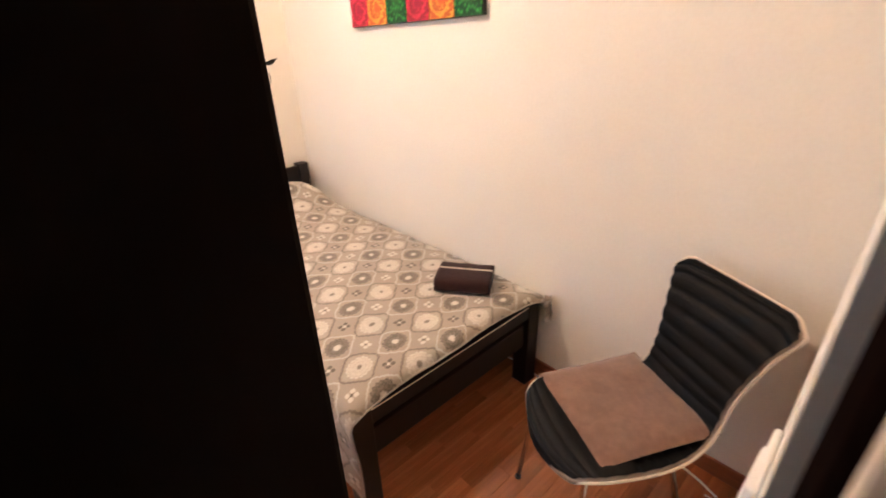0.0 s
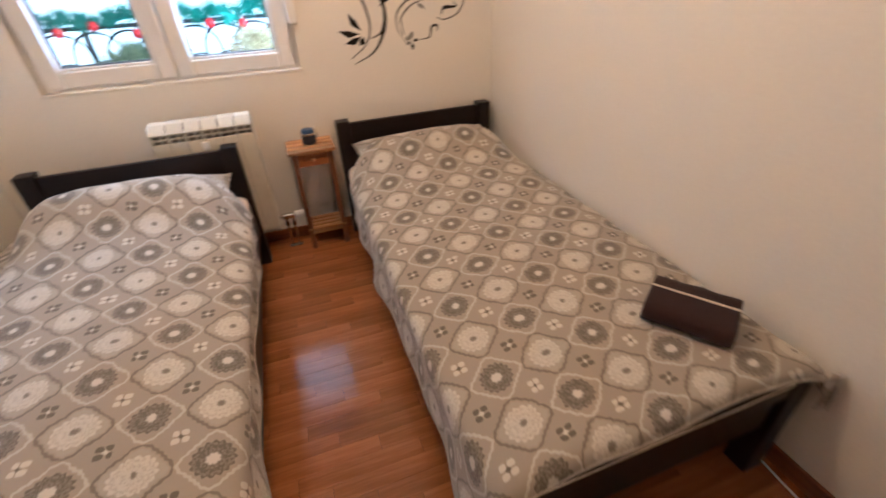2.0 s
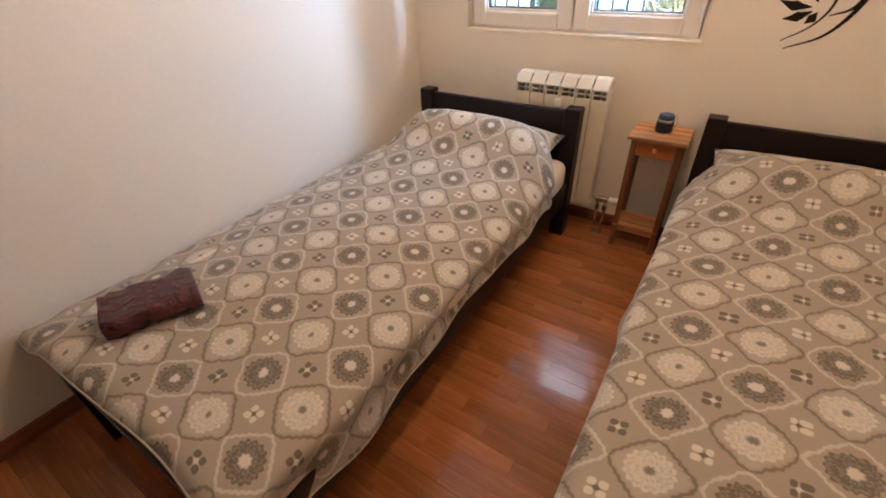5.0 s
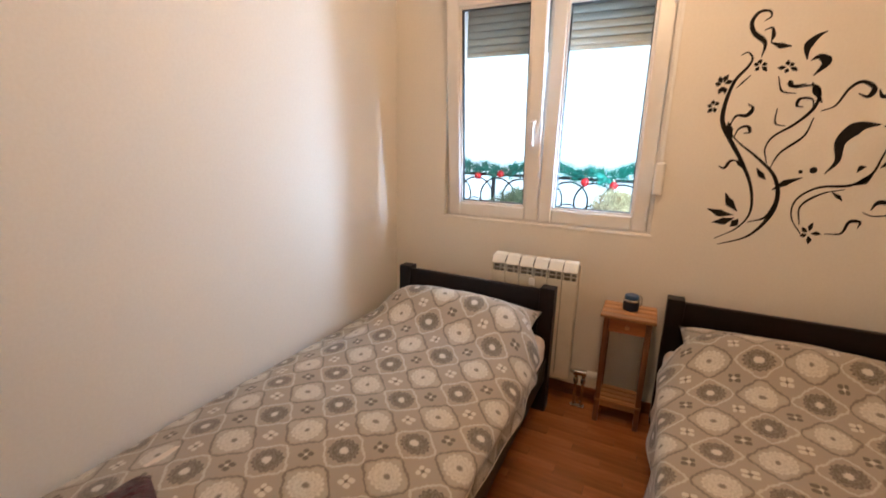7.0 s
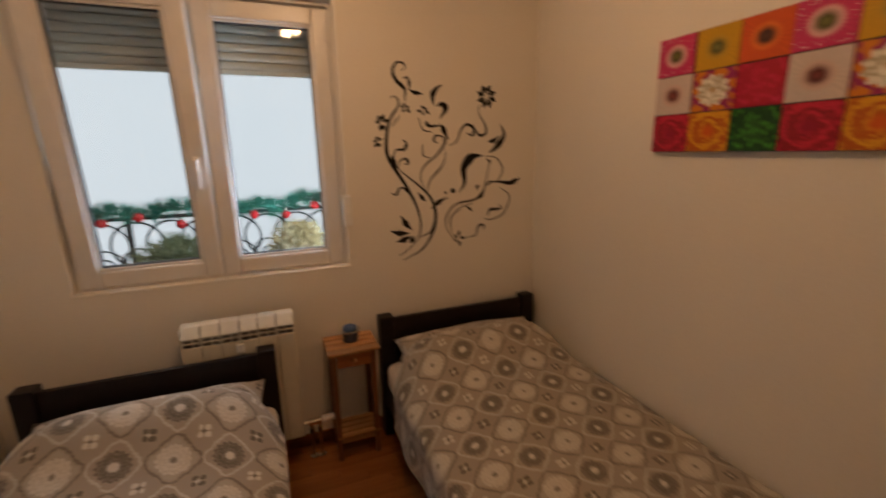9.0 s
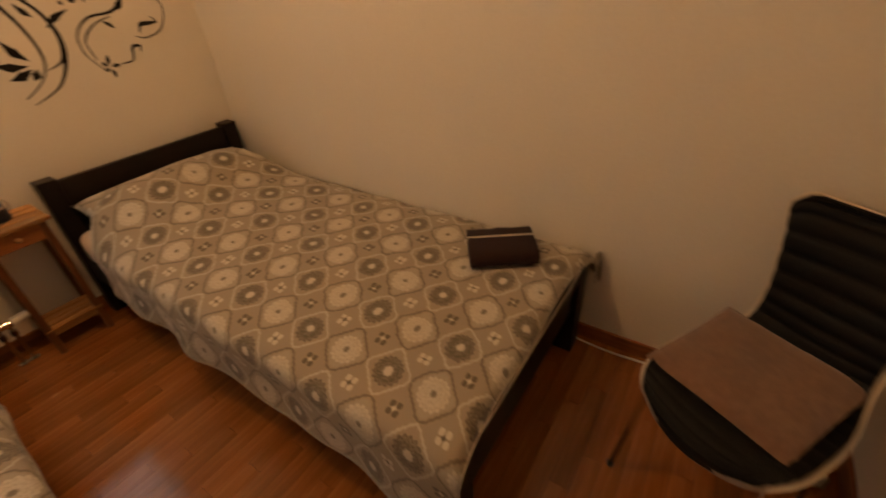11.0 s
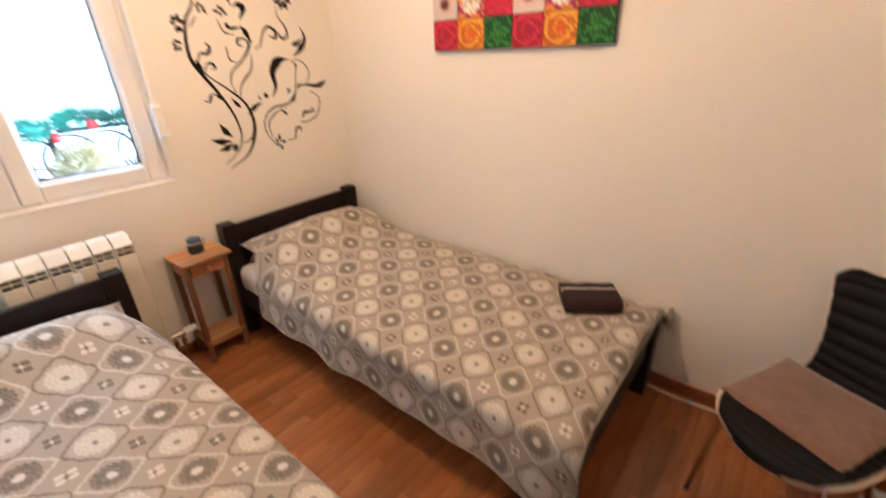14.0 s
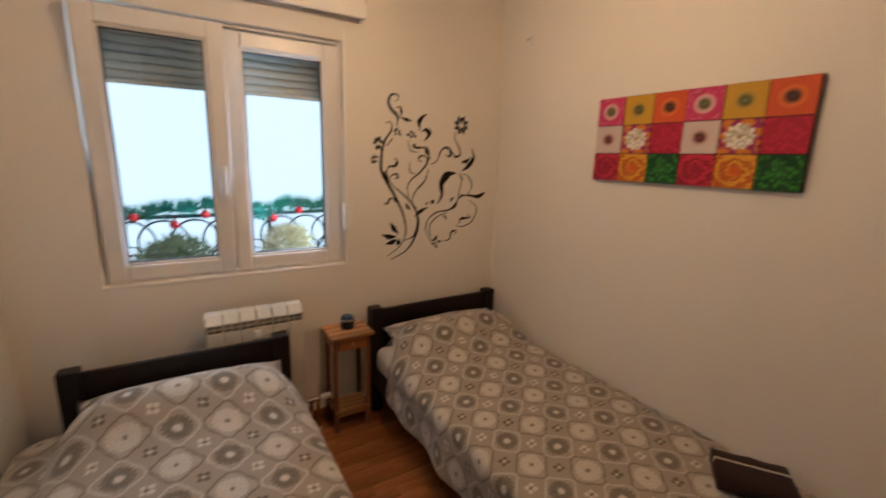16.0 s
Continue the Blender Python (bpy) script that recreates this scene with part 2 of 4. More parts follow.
    col = g.mix(g.m("MULTIPLY", g.m("MULTIPLY", halo, odd), 0.22), ground, light)
    col = g.mix(g.m("MULTIPLY", line, 0.9), col, g.mix(odd, (0.54, 0.50, 0.44), rim))
    disc_light = g.mix(lace, (0.50, 0.45, 0.38), light)
    disc_dark = g.mix(g.m("MULTIPLY_ADD", lace, 0.65, 0.35), (0.31, 0.27, 0.22), dark)
    col = g.mix(disc, col, g.mix(odd, disc_dark, disc_light))
    col = g.mix(eye, col, g.mix(odd, light, (0.22, 0.19, 0.15)))
    col = g.mix(cross, col, g.mix(qodd, dark, light))
    col = g.mix(mid, col, g.mix(qodd, light, dark))
    g.base(col)
    g.bump(g.m("ADD", weave, g.m("MULTIPLY", worn, 0.6)), 0.25, 0.002)
    return mat


FABRIC = medallion_fabric()


# ---------------------------------------------------------------- mesh tools
def thing(name, label, category, at=(0, 0, 0), group="", kind="", rz=0.0):
    ob = new(name)
    ob.matrix_world = pose(*at, 0, 0, rz)
    return tagged(ob, label, category, group, kind)


def part(name, bm, mat, parent=None, label="", smooth=False):
    me = bpy.data.meshes.new(name)
    bmesh.ops.recalc_face_normals(bm, faces=bm.faces)
    bm.to_mesh(me)
    bm.free()
    me.materials.append(mat)
    if smooth:
        me.polygons.foreach_set("use_smooth", [True] * len(me.polygons))
    ob = new(name, me)
    if parent:
        ob.parent = parent
    if label:
        ob["label"] = label
    return ob


def setting(name, bm, mat, label, category, smooth=False):
    return tagged(part(name, bm, mat, None, label, smooth), label, category, kind="structure")


def join(bm, other, m=None):
    if m is not None:
        bmesh.ops.transform(other, matrix=m, verts=other.verts)
    me = bpy.data.meshes.new("scratch")
    other.to_mesh(me)
    other.free()
    bm.from_mesh(me)
    bpy.data.meshes.remove(me)
    return bm


def box(lo, hi, bevel=0.0, bm=None, m=None, seg=2):
    b = bmesh.new()
    bmesh.ops.create_cube(b, size=1.0)
    for v in b.verts:
        v.co = Vector([(lo[i] + hi[i]) / 2 + v.co[i] * (hi[i] - lo[i]) for i in range(3)])
    if bevel:
        bmesh.ops.bevel(b, geom=list(b.edges), offset=bevel, segments=seg, profile=0.5, affect="EDGES")
    return join(bm if bm is not None else bmesh.new(), b, m)


def rod(a, b, r, r2=None, n=14, bm=None, bevel=0.0):
    a, b = Vector(a), Vector(b)
    c = bmesh.new()
    bmesh.ops.create_cone(c, cap_ends=True, segments=n, radius1=r, radius2=r if r2 is None else r2, depth=(b - a).length)
    if bevel:
        rim = [e for e in c.edges if abs(e.verts[0].co.z - e.verts[1].co.z) < 1e-6]
        bmesh.ops.bevel(c, geom=rim, offset=bevel, segments=2, profile=0.5, affect="EDGES")
    m = Matrix.Translation((a + b) / 2) @ (b - a).to_track_quat("Z", "Y").to_matrix().to_4x4()
    return join(bm if bm is not None else bmesh.new(), c, m)


def ball(at, r, bm=None, n=16, squash=(1, 1, 1)):
    c = bmesh.new()
    bmesh.ops.create_uvsphere(c, u_segments=n, v_segments=n // 2 + 2, radius=r)
    return join(bm if bm is not None else bmesh.new(), c, Matrix.Translation(at) @ Matrix.Diagonal((*squash, 1)))


def spline(pts, n):
    """n points on a smooth line through pts (tuples of any length)."""
    p = [np.array(q, float) for q in pts]
    p = [2 * p[0] - p[1]] + p + [2 * p[-1] - p[-2]]
    out = []
    for k in range(n):
        x = k / (n - 1) * (len(pts) - 1)
        i = min(int(x), len(pts) - 2)
        f = x - i
        a, b, c, d = p[i:i + 4]
        out.append(0.5 * (2 * b + (c - a) * f + (2 * a - 5 * b + 4 * c - d) * f * f + (3 * b - a - 3 * c + d) * f ** 3))
    return out


def tube(pts, r, n=8, bm=None, closed=False):
    """A round bar along a line of points."""
    bm = bm if bm is not None else bmesh.new()
    rings, last = [], None
    count = len(pts)
    for i, p in enumerate(pts):
        p = Vector(p)
        a = Vector(pts[(i - 1) % count]) if (closed or i) else p
        b = Vector(pts[(i + 1) % count]) if (closed or i < count - 1) else p
        d = (b - a).normalized()
        side = (last - d * last.dot(d)) if last is not None else d.orthogonal()
        side.normalize()
        last = side
        up = d.cross(side)
        rr = r[i] if isinstance(r, (list, tuple)) else r
        rings.append([bm.verts.new(p + (side * math.cos(2 * math.pi * k / n) + up * math.sin(2 * math.pi * k / n)) * rr) for k in range(n)])
    for i in range(count if closed else count - 1):
        a, b = rings[i], rings[(i + 1) % count]
        for k in range(n):
            bm.faces.new((a[k], a[(k + 1) % n], b[(k + 1) % n], b[k]))
    if not closed:
        bm.faces.new(rings[0][::-1])
        bm.faces.new(rings[-1])
    return bm


def sheet(rows, thick=0.0, uvs=None):
    """A smooth skin over a grid of points, rows of equal length; thick gives it a back."""
    bm = bmesh.new()
    g = [[bm.verts.new(p) for p in row] for row in rows]
    lay = bm.loops.layers.uv.new("UVMap") if uvs else None
    for i in range(len(g) - 1):
        for j in range(len(g[0]) - 1):
            f = bm.faces.new((g[i][j], g[i + 1][j], g[i + 1][j + 1], g[i][j + 1]))
            if lay:
                for lp, (a, b) in zip(f.loops, ((i, j), (i + 1, j), (i + 1, j + 1), (i, j + 1))):
                    lp[lay].uv = uvs[a][b]
    if thick:
        bmesh.ops.recalc_face_normals(bm, faces=bm.faces)
        bmesh.ops.solidify(bm, geom=list(bm.faces), thickness=thick)
    return bm


# ---------------------------------------------------------------- structure
T = 0.14
WX0, WX1, WZ0, WZ1 = -2.345, -1.150, 1.010, 2.296      # window opening
DX0, DX1, DZ = -2.23, -1.30, 2.12                     # door opening
N = 0.30                                              # thickness of the window wall

b = box((LEFT - 0.2, 0, -0.1), (WX0, N, HIGH + 0.15))
box((WX1, 0, -0.1), (0.2, N, HIGH + 0.15), bm=b)
box((WX0, 0, -0.1), (WX1, N, WZ0), bm=b)
box((WX0, 0, WZ1), (WX1, N, HIGH + 0.15), bm=b)
setting("wall_north", b, PAINT, "cream painted wall with a window opening", "wall")
setting("wall_east", box((0, SOUTH - T, -0.1), (0.2, 0, HIGH + 0.15)), PAINT, "plain cream painted side wall", "wall")
setting("wall_west", box((LEFT - 0.2, SOUTH - T, -0.1), (LEFT, 0, HIGH + 0.15)), PAINT, "plain cream painted side wall", "wall")
b = box((LEFT, SOUTH - T, -0.1), (DX0, SOUTH, HIGH + 0.15))
box((DX1, SOUTH - T, -0.1), (0, SOUTH, HIGH + 0.15), bm=b)
box((DX0, SOUTH - T, DZ), (DX1, SOUTH, HIGH + 0.15), bm=b)
setting("wall_south", b, PAINT, "cream painted wall with the doorway", "wall")
setting("ceiling", box((LEFT, SOUTH, HIGH), (0, 0, HIGH + 0.15)), CEIL, "white painted flat ceiling", "ceiling")

# unseen hallway box behind the door, added to keep outside light out
HS = SOUTH - T
setting("wall_hall_south", box((LEFT, HS - 1.35, -0.1), (0, HS - 1.25, 2.6)), PAINT, "unseen painted hallway wall added to close the doorway", "wall")
setting("wall_hall_west", box((LEFT - 0.1, HS - 1.35, -0.1), (LEFT, HS, 2.6)), PAINT, "unseen painted hallway wall added to close the doorway", "wall")
setting("wall_hall_east", box((0, HS - 1.35, -0.1), (0.1, HS, 2.6)), PAINT, "unseen painted hallway wall added to close the doorway", "wall")
setting("hall_ceiling", box((LEFT - 0.1, HS - 1.35, 2.6), (0.1, HS, 2.7)), CEIL, "unseen white hallway ceiling added to close the doorway", "ceiling")
setting("hall_floor", box((LEFT, HS - 1.25, -0.1), (0, HS, 0.0)), SKIRT, "unseen brown wooden hallway floor added behind the doorway", "floor")

# skirting boards
b = box((LEFT + 0.014, -0.014, 0), (0, 0, 0.07), 0.004)
setting("baseboard_north", b, SKIRT, "brown wooden skirting board", "baseboard")
b = box((-0.014, SOUTH + 0.014, 0), (0, -0.014, 0.07), 0.004)
setting("baseboard_east", b, SKIRT_Y, "brown wooden skirting board", "baseboard")
b = box((LEFT, SOUTH + 0.014, 0), (LEFT + 0.014, 0, 0.07), 0.004)
setting("baseboard_west", b, SKIRT_Y, "brown wooden skirting board", "baseboard")
b = box((DX1 + 0.06, SOUTH, 0), (0, SOUTH + 0.014, 0.07), 0.004)
setting("baseboard_south", b, SKIRT, "brown wooden skirting board", "baseboard")


# ---------------------------------------------------------------- window
def rect_frame(x0, x1, z0, z1, y0, y1, w, bevel=0.006, bm=None):
    bm = bm if bm is not None else bmesh.new()
    box((x0, y0, z0), (x0 + w, y1, z1), bevel, bm)
    box((x1 - w, y0, z0), (x1, y1, z1), bevel, bm)
    box((x0 + w, y0, z0), (x1 - w, y1, z0 + w), bevel, bm)
    box((x0 + w, y0, z1 - w), (x1 - w, y1, z1), bevel, bm)
    return bm


def sash(name, x0, x1, label, tilt=0.0):
    """One white casement with bead, gasket and double pane; origin at its lower inner edge."""
    z0, z1, w = WZ0 + 0.012, WZ1 - 0.028, 0.078
    root = tagged(new(name), label, "window sash")
    root.matrix_world = pose(0, 0.036, z0, tilt, 0, 0)
    h = z1 - z0
    part("sash_frame", rect_frame(x0, x1, 0, h, 0, 0.062, w, 0.009), PVC, root)
    part("glazing_bead", rect_frame(x0 + w - 0.001, x1 - w + 0.001, w - 0.001, h - w + 0.001, 0.012, 0.05, 0.013, 0.005), PVC, root)
    part("gasket", rect_frame(x0 + w + 0.011, x1 - w - 0.011, w + 0.011, h - w - 0.011, 0.020, 0.046, 0.006, 0.001), GASKET, root, "black rubber gasket")
    pane = part("pane", box((x0 + w + 0.014, 0.030, w + 0.014), (x1 - w - 0.014, 0.034, h - w - 0.014)), GLASS, root, "clear glass pane")
    pane.visible_shadow = False
    return root


window_frame = tagged(new("window_1"), "white plastic window frame with two casements", "window", kind="structure")
part("frame", rect_frame(WX0, WX1, WZ0, WZ1, 0.104, 0.165, 0.055, 0.006), PVC, window_frame)
part("frame_lip", rect_frame(WX0, WX1, WZ0, WZ1, 0.046, 0.1035, 0.0165, 0.003), PVC, window_frame)
part("mullion", box((-1.779, 0.106, WZ0 + 0.055), (-1.729, 0.163, WZ1 - 0.055), 0.005), PVC, window_frame)
part("sill", box((WX0 - 0.012, -0.004, WZ0 - 0.012), (WX1 + 0.012, 0.104, WZ0 + 0.003), 0.003), PAINT, window_frame, "narrow painted sill")
left_sash = sash("window_sash", WX0 + 0.018, -1.757, "white window sash tilted open inwards at the top", 5.5)
right_sash = sash("window_sash", -1.753, WX1 - 0.020, "closed white window sash beside the tilted one")
for s, hx in ((left_sash, -1.757 - 0.040),):
    b = box((hx - 0.013, -0.012, 0.50), (hx + 0.013, 0.001, 0.575), 0.004)
    rod((hx, -0.010, 0.555), (hx, -0.042, 0.555), 0.008, bm=b)
    box((hx - 0.010, -0.052, 0.435), (hx + 0.010, -0.036, 0.568), 0.006, b)
    part("window_handle", b, PLASTIC, s, "white lever handle")
for hz in (0.06, 1.10):
    part("hinge", rod((WX1 - 0.030, -0.006, hz), (WX1 - 0.030, -0.006, hz + 0.07), 0.007), PLASTIC, right_sash)

roller = tagged(new("roller_shutter"), "grey roller shutter let down a little outside the window", "shutter")
for k in range(7):
    z = 2.005 + k * 0.042
    b = bmesh.new()
    rows = []
    for a, zz in ((0.0, 0.0), (0.007, 0.006), (0.010, 0.02), (0.007, 0.037), (0.0, 0.0425)):
        rows.append([(x, 0.235 - a, z + zz) for x in (WX0 + 0.01, WX1 - 0.01)])
    part("slat", sheet(rows, 0.004), SHUTTER, roller, smooth=True)

part("bottom_bar", box((WX0 + 0.01, 0.220, 1.982), (WX1 - 0.01, 0.238, 2.006), 0.003), SHUTTER, roller)

# strap winder of the shutter and the cornice box above
wind = tagged(new("shutter_strap"), "white shutter strap and winder beside the window", "strap winder")
part("strap", box((-1.151, -0.006, 1.28), (-1.137, -0.003, 2.36), 0.001), PLASTIC, wind)
b = box((-1.170, -0.036, 1.228), (-1.122, 0.0, 1.388), 0.010)
part("winder_case", b, PLASTIC, wind)
part("winder_slot", box((-1.160, -0.0355, 1.33), (-1.138, -0.0335, 1.34), 0.001), GASKET, wind)
cornice = tagged(new("blind_box"), "long white curtain cornice box above the window", "cornice")
part("front", box((-2.48, -0.085, 2.405), (-1.04, -0.070, 2.525), 0.004), PVC, cornice)
part("top", box((-2.48, -0.070, 2.510), (-1.04, 0.0, 2.525), 0.003), PVC, cornice)
part("end_cap", box((-1.055, -0.069, 2.405), (-1.04, 0.0, 2.509), 0.003), PVC, cornice)
part("end_cap", box((-2.48, -0.069, 2.405), (-2.465, 0.0, 2.509), 0.003), PVC, cornice)
part("clip", box((-1.039, -0.075, 2.49), (-1.030, -0.055, 2.525), 0.002), SHUTTER, cornice)

# ---------------------------------------------------------------- balcony and sky
setting("backdrop", box((-14, 9.0, -8), (12, 9.1, 12)), BACKDROP, "bright white overcast sky", "sky")
b = box((LEFT - 1.0, N, -0.25), (1.0, 1.15, -0.05), 0.01)
setting("balcony_floor", b, RENDER, "grey concrete balcony slab", "floor")
RY, RZ = 0.92, 1.225
railing = tagged(new("balcony_railing"), "black wrought iron balcony railing with round curls", "railing")
part("handrail", box((LEFT - 1.0, RY - 0.02, RZ - 0.012), (1.0, RY + 0.02, RZ + 0.012), 0.004), IRON, railing)
part("bottom_rail", box((LEFT - 1.0, RY - 0.012, 0.10), (1.0, RY + 0.012, 0.125), 0.003), IRON, railing)
for k in range(5):
    x = -3.25 + k * 0.905
    part("post", box((x - 0.014, RY - 0.014, -0.05), (x + 0.014, RY + 0.014, RZ - 0.011), 0.003), IRON, railing)
for k in range(20):
    x = -3.45 + k * 0.19
    for dz, rr in ((0.16, 0.145), (0.47, 0.15)):
        ring = [(x + rr * math.cos(a), RY + 0.004 * (k % 2), RZ - 0.012 - dz + rr * math.sin(a)) for a in [2 * math.pi * q / 30 for q in range(30)]]
        part("iron_ring", tube(ring, 0.0075, 6, closed=True), IRON, railing, smooth=True)
    curl = [(x + 0.18 + (0.12 - 0.10 * q / 34) * math.cos(q * 0.33), RY, RZ - 0.30 + (0.12 - 0.10 * q / 34) * math.sin(q * 0.33)) for q in range(35)]
    part("iron_curl", tube(curl, 0.0065, 6), IRON, railing, smooth=True)

random.seed(5)


def needles(bm, at, d, n, length, thick, spread):
    d = Vector(d).normalized()
    for _ in range(n):
        w = (d + Vector((random.gauss(0, spread), random.gauss(0, spread), random.gauss(0, spread)))).normalized()
        a = Vector(at)
        e = a + w * length * random.uniform(0.6, 1.1)
        s = w.orthogonal().normalized() * thick
        q = w.cross(s).normalized() * thick
        mid = a + w * length * 0.45
        vs = [bm.verts.new(p) for p in (a, mid + s, mid + q - s * 0.5, mid - q - s * 0.5, e)]
        for i, j in ((1, 2), (2, 3), (3, 1)):
            bm.faces.new((vs[0], vs[i], vs[j]))
            bm.faces.new((vs[4], vs[j], vs[i]))


b = bmesh.new()
line = []
for k in range(180):
    x = LEFT - 0.9 + k * 0.025
    z = RZ + 0.035 + 0.018 * math.sin(x * 9.0) + 0.01 * math.sin(x * 23.0)
    line.append((x, RY - 0.015 + 0.012 * math.sin(x * 14), z))
    needles(b, line[-1], (random.uniform(-1, 1), random.uniform(-0.9, 0.5), random.uniform(-0.2, 1.4)), 46, 0.105, 0.0026, 0.6)
garland = tagged(new("garland"), "green artificial fir garland wound along the railing", "garland")
part("needles", b, FIR, garland)
part("stem", tube(line, 0.008, 6), FIR, garland, smooth=True)
for k, x in enumerate((-2.46, -2.27, -2.05, -1.86, -1.62, -1.42, -1.23, -0.95, -2.75)):
    bauble = tagged(new("christmas_bauble"), "shiny red bauble hung on the garland", "bauble", "baubles on the garland")
    zb = RZ - 0.012 + 0.035 * math.sin(k * 2.4)
    bauble.matrix_world = pose(x, RY - 0.062, zb)
    part("globe", ball((0, 0, 0), 0.030), BAUBLE, bauble, smooth=True)
    part("cap", rod((0, 0, 0.028), (0, 0, 0.040), 0.008, n=10), NICKEL, bauble)
    loop = [(0.008 * math.cos(a), 0, 0.047 + 0.008 * math.sin(a)) for a in [2 * math.pi * q / 12 for q in range(12)]]
    part("loop", tube(loop, 0.0015, 5, closed=True), NICKEL, bauble)


def bush(x, label, mat, r, top):
    root = tagged(new("potted_shrub"), label, "shrub", "shrubs on the balcony")
    root.matrix_world = pose(x, 0.62, -0.05)
    h = top - r + 0.05
    part("stand", rod((0, 0, 0), (0, 0, h - 0.34), 0.05, 0.05), IRON, root)
    p = rod((0, 0, h - 0.34), (0, 0, h - 0.12), 0.11, 0.15, 24, bevel=0.008)
    part("pot", p, CLAY, root)
    c = bmesh.new()
    for _ in range(330):
        a, e = random.uniform(0, 2 * math.pi), random.uniform(-0.5, 1.5)
        d = Vector((math.cos(a) * math.cos(e), math.sin(a) * math.cos(e), math.sin(e)))
        k = random.uniform(0.25, 0.95)
        needles(c, Vector((0, 0, h - 0.06)) + Vector((d.x * r, d.y * r, d.z * r * 0.75)) * k, d, 7, r * 0.5, 0.0028, 0.7)
    part("foliage", c, mat, root)


bush(-1.37, "pale straw coloured grassy shrub on the balcony", STRAW, 0.165, 1.255)
bush(-2.05, "spiky green shrub on the balcony", LEAFY, 0.21, 1.225)

# ---------------------------------------------------------------- door
for x0, x1 in ((DX0, DX0 + 0.05), (DX1 - 0.045, DX1)):
    setting("trim_jamb", box((x0, SOUTH - T, 0), (x1, SOUTH - 0.006, DZ - 0.05), 0.003), JAMBWOOD, "dark brown wooden door jamb", "door frame")
setting("trim_lintel", box((DX0, SOUTH - T, DZ - 0.05), (DX1, SOUTH - 0.006, DZ), 0.003), JAMBWOOD, "dark brown wooden door head", "door frame")
seal = box((DX1 - 0.056, SOUTH - 0.026, 0.01), (DX1 - 0.0452, SOUTH - 0.010, DZ - 0.06), 0.003)
setting("trim_seal", seal, PIPING, "pale rubber seal on the door jamb", "door seal")

LEAF = 0.806
door = tagged(new("door_1"), "dark wenge veneered door standing ajar", "door", kind="structure")
swing = math.degrees(math.atan2(0.105, 0.80))
door.matrix_world = pose(-2.196, -3.072, 0.01, 0, 0, swing)
part("door_leaf", box((0, -0.034, 0), (LEAF, 0, 2.04), 0.003), DOORWOOD, door)
HZ = 1.137


def lever(side, name):
    """Round rose, neck and straight lever on one face of the leaf; side +1 is the room."""
    y0 = 0.0 if side > 0 else -0.034
    hx = LEAF - 0.034
    b = rod((hx, y0, HZ), (hx, y0 + side * 0.010, HZ), 0.0245, n=32, bevel=0.003)
    rod((hx, y0 + side * 0.006, HZ), (hx, y0 + side * 0.018, HZ), 0.011, n=20, bm=b)
    rose = part(name, b, NICKEL, door, "brushed nickel lever handle", smooth=False)
    pts = [(hx, y0 + side * 0.015, HZ), (hx, y0 + side * 0.044, HZ), (hx - 0.001, y0 + side * 0.047, HZ), (hx - 0.006, y0 + side * 0.048, HZ), (hx - 0.092, y0 + side * 0.048, HZ)]
    part("lever", tube(pts, 0.0088, 16), NICKEL, rose, smooth=True)
    b = rod((hx, y0, HZ - 0.070), (hx, y0 + side * 0.008, HZ - 0.070), 0.0195, n=32, bevel=0.003)
    esc = part("keyhole_plate", b, BRONZE, door, "round dull bronze keyhole plate")
    k = box((hx - 0.003, min(y0 + side * 0.0075, y0 + side * 0.0095), HZ - 0.090), (hx + 0.003, max(y0 + side * 0.0075, y0 + side * 0.0095), HZ - 0.066), 0.0005)
    part("keyhole", k, GASKET, esc)


lever(1, "door_handle")
lever(-1, "door_handle")
part("lock_plate", box((LEAF - 0.0005, -0.026, HZ - 0.14), (LEAF + 0.002, -0.008, HZ + 0.06), 0.0005), NICKEL, door)

# ---------------------------------------------------------------- switch and sockets
sw = tagged(new("light_switch"), "white square rocker light switch on the wall", "switch")
sw.matrix_world = pose(-1.100, SOUTH, 1.124)
part("plate", box((-0.041, 0, -0.041), (0.041, 0.007, 0.041), 0.003), PLASTIC, sw)
part("rocker", box((-0.028, 0.005, -0.028), (0.028, 0.011, 0.028), 0.003, m=pose(0, 0, 0, 3, 0, 0)), PLASTIC, sw)


def socket(x, z, label):
    root = tagged(new("wall_socket"), label, "socket")
    root.matrix_world = pose(x, SOUTH, z)
    part("plate", box((-0.041, 0, -0.041), (0.041, 0.010, 0.041), 0.004), PLASTIC, root)
    part("cover", box((-0.030, 0.009, 0.004), (0.030, 0.020, 0.036), 0.004), PLASTIC, root)
    part("recess", rod((0, 0.0095, -0.008), (0, 0.0115, -0.008), 0.019, n=24), SHUTTER, root)
    for dx in (-0.009, 0.009):
        part("pin_hole", rod((dx, 0.011, -0.008), (dx, 0.0122, -0.008), 0.003, n=10), GASKET, root)
    return root


socket(-1.0, 0.262, "white plastic wall socket low beside the door")
plug = tagged(new("power_adapter"), "small white power adapter lying in the corner", "adapter")
plug.matrix_world = pose(-0.19, -3.055, 0, 0, 0, 20)
part("case", box((-0.02, -0.018, 0), (0.02, 0.018, 0.055), 0.005), PLASTIC, plug)
part("label", box((-0.013, -0.0192, 0.012), (0.013, -0.0178, 0.040), 0.0004), CARD, plug, "grey printed label")
part("cable", tube([(0.015, 0, 0.045), (0.04, 0.0, 0.040), (0.065, 0.01, 0.02), (0.085, 0.03, 0.006)], 0.003, 6), PLASTIC, plug, smooth=True)
lead = tagged(new("floor_cable"), "thin white cable lying along the skirting board", "cable")
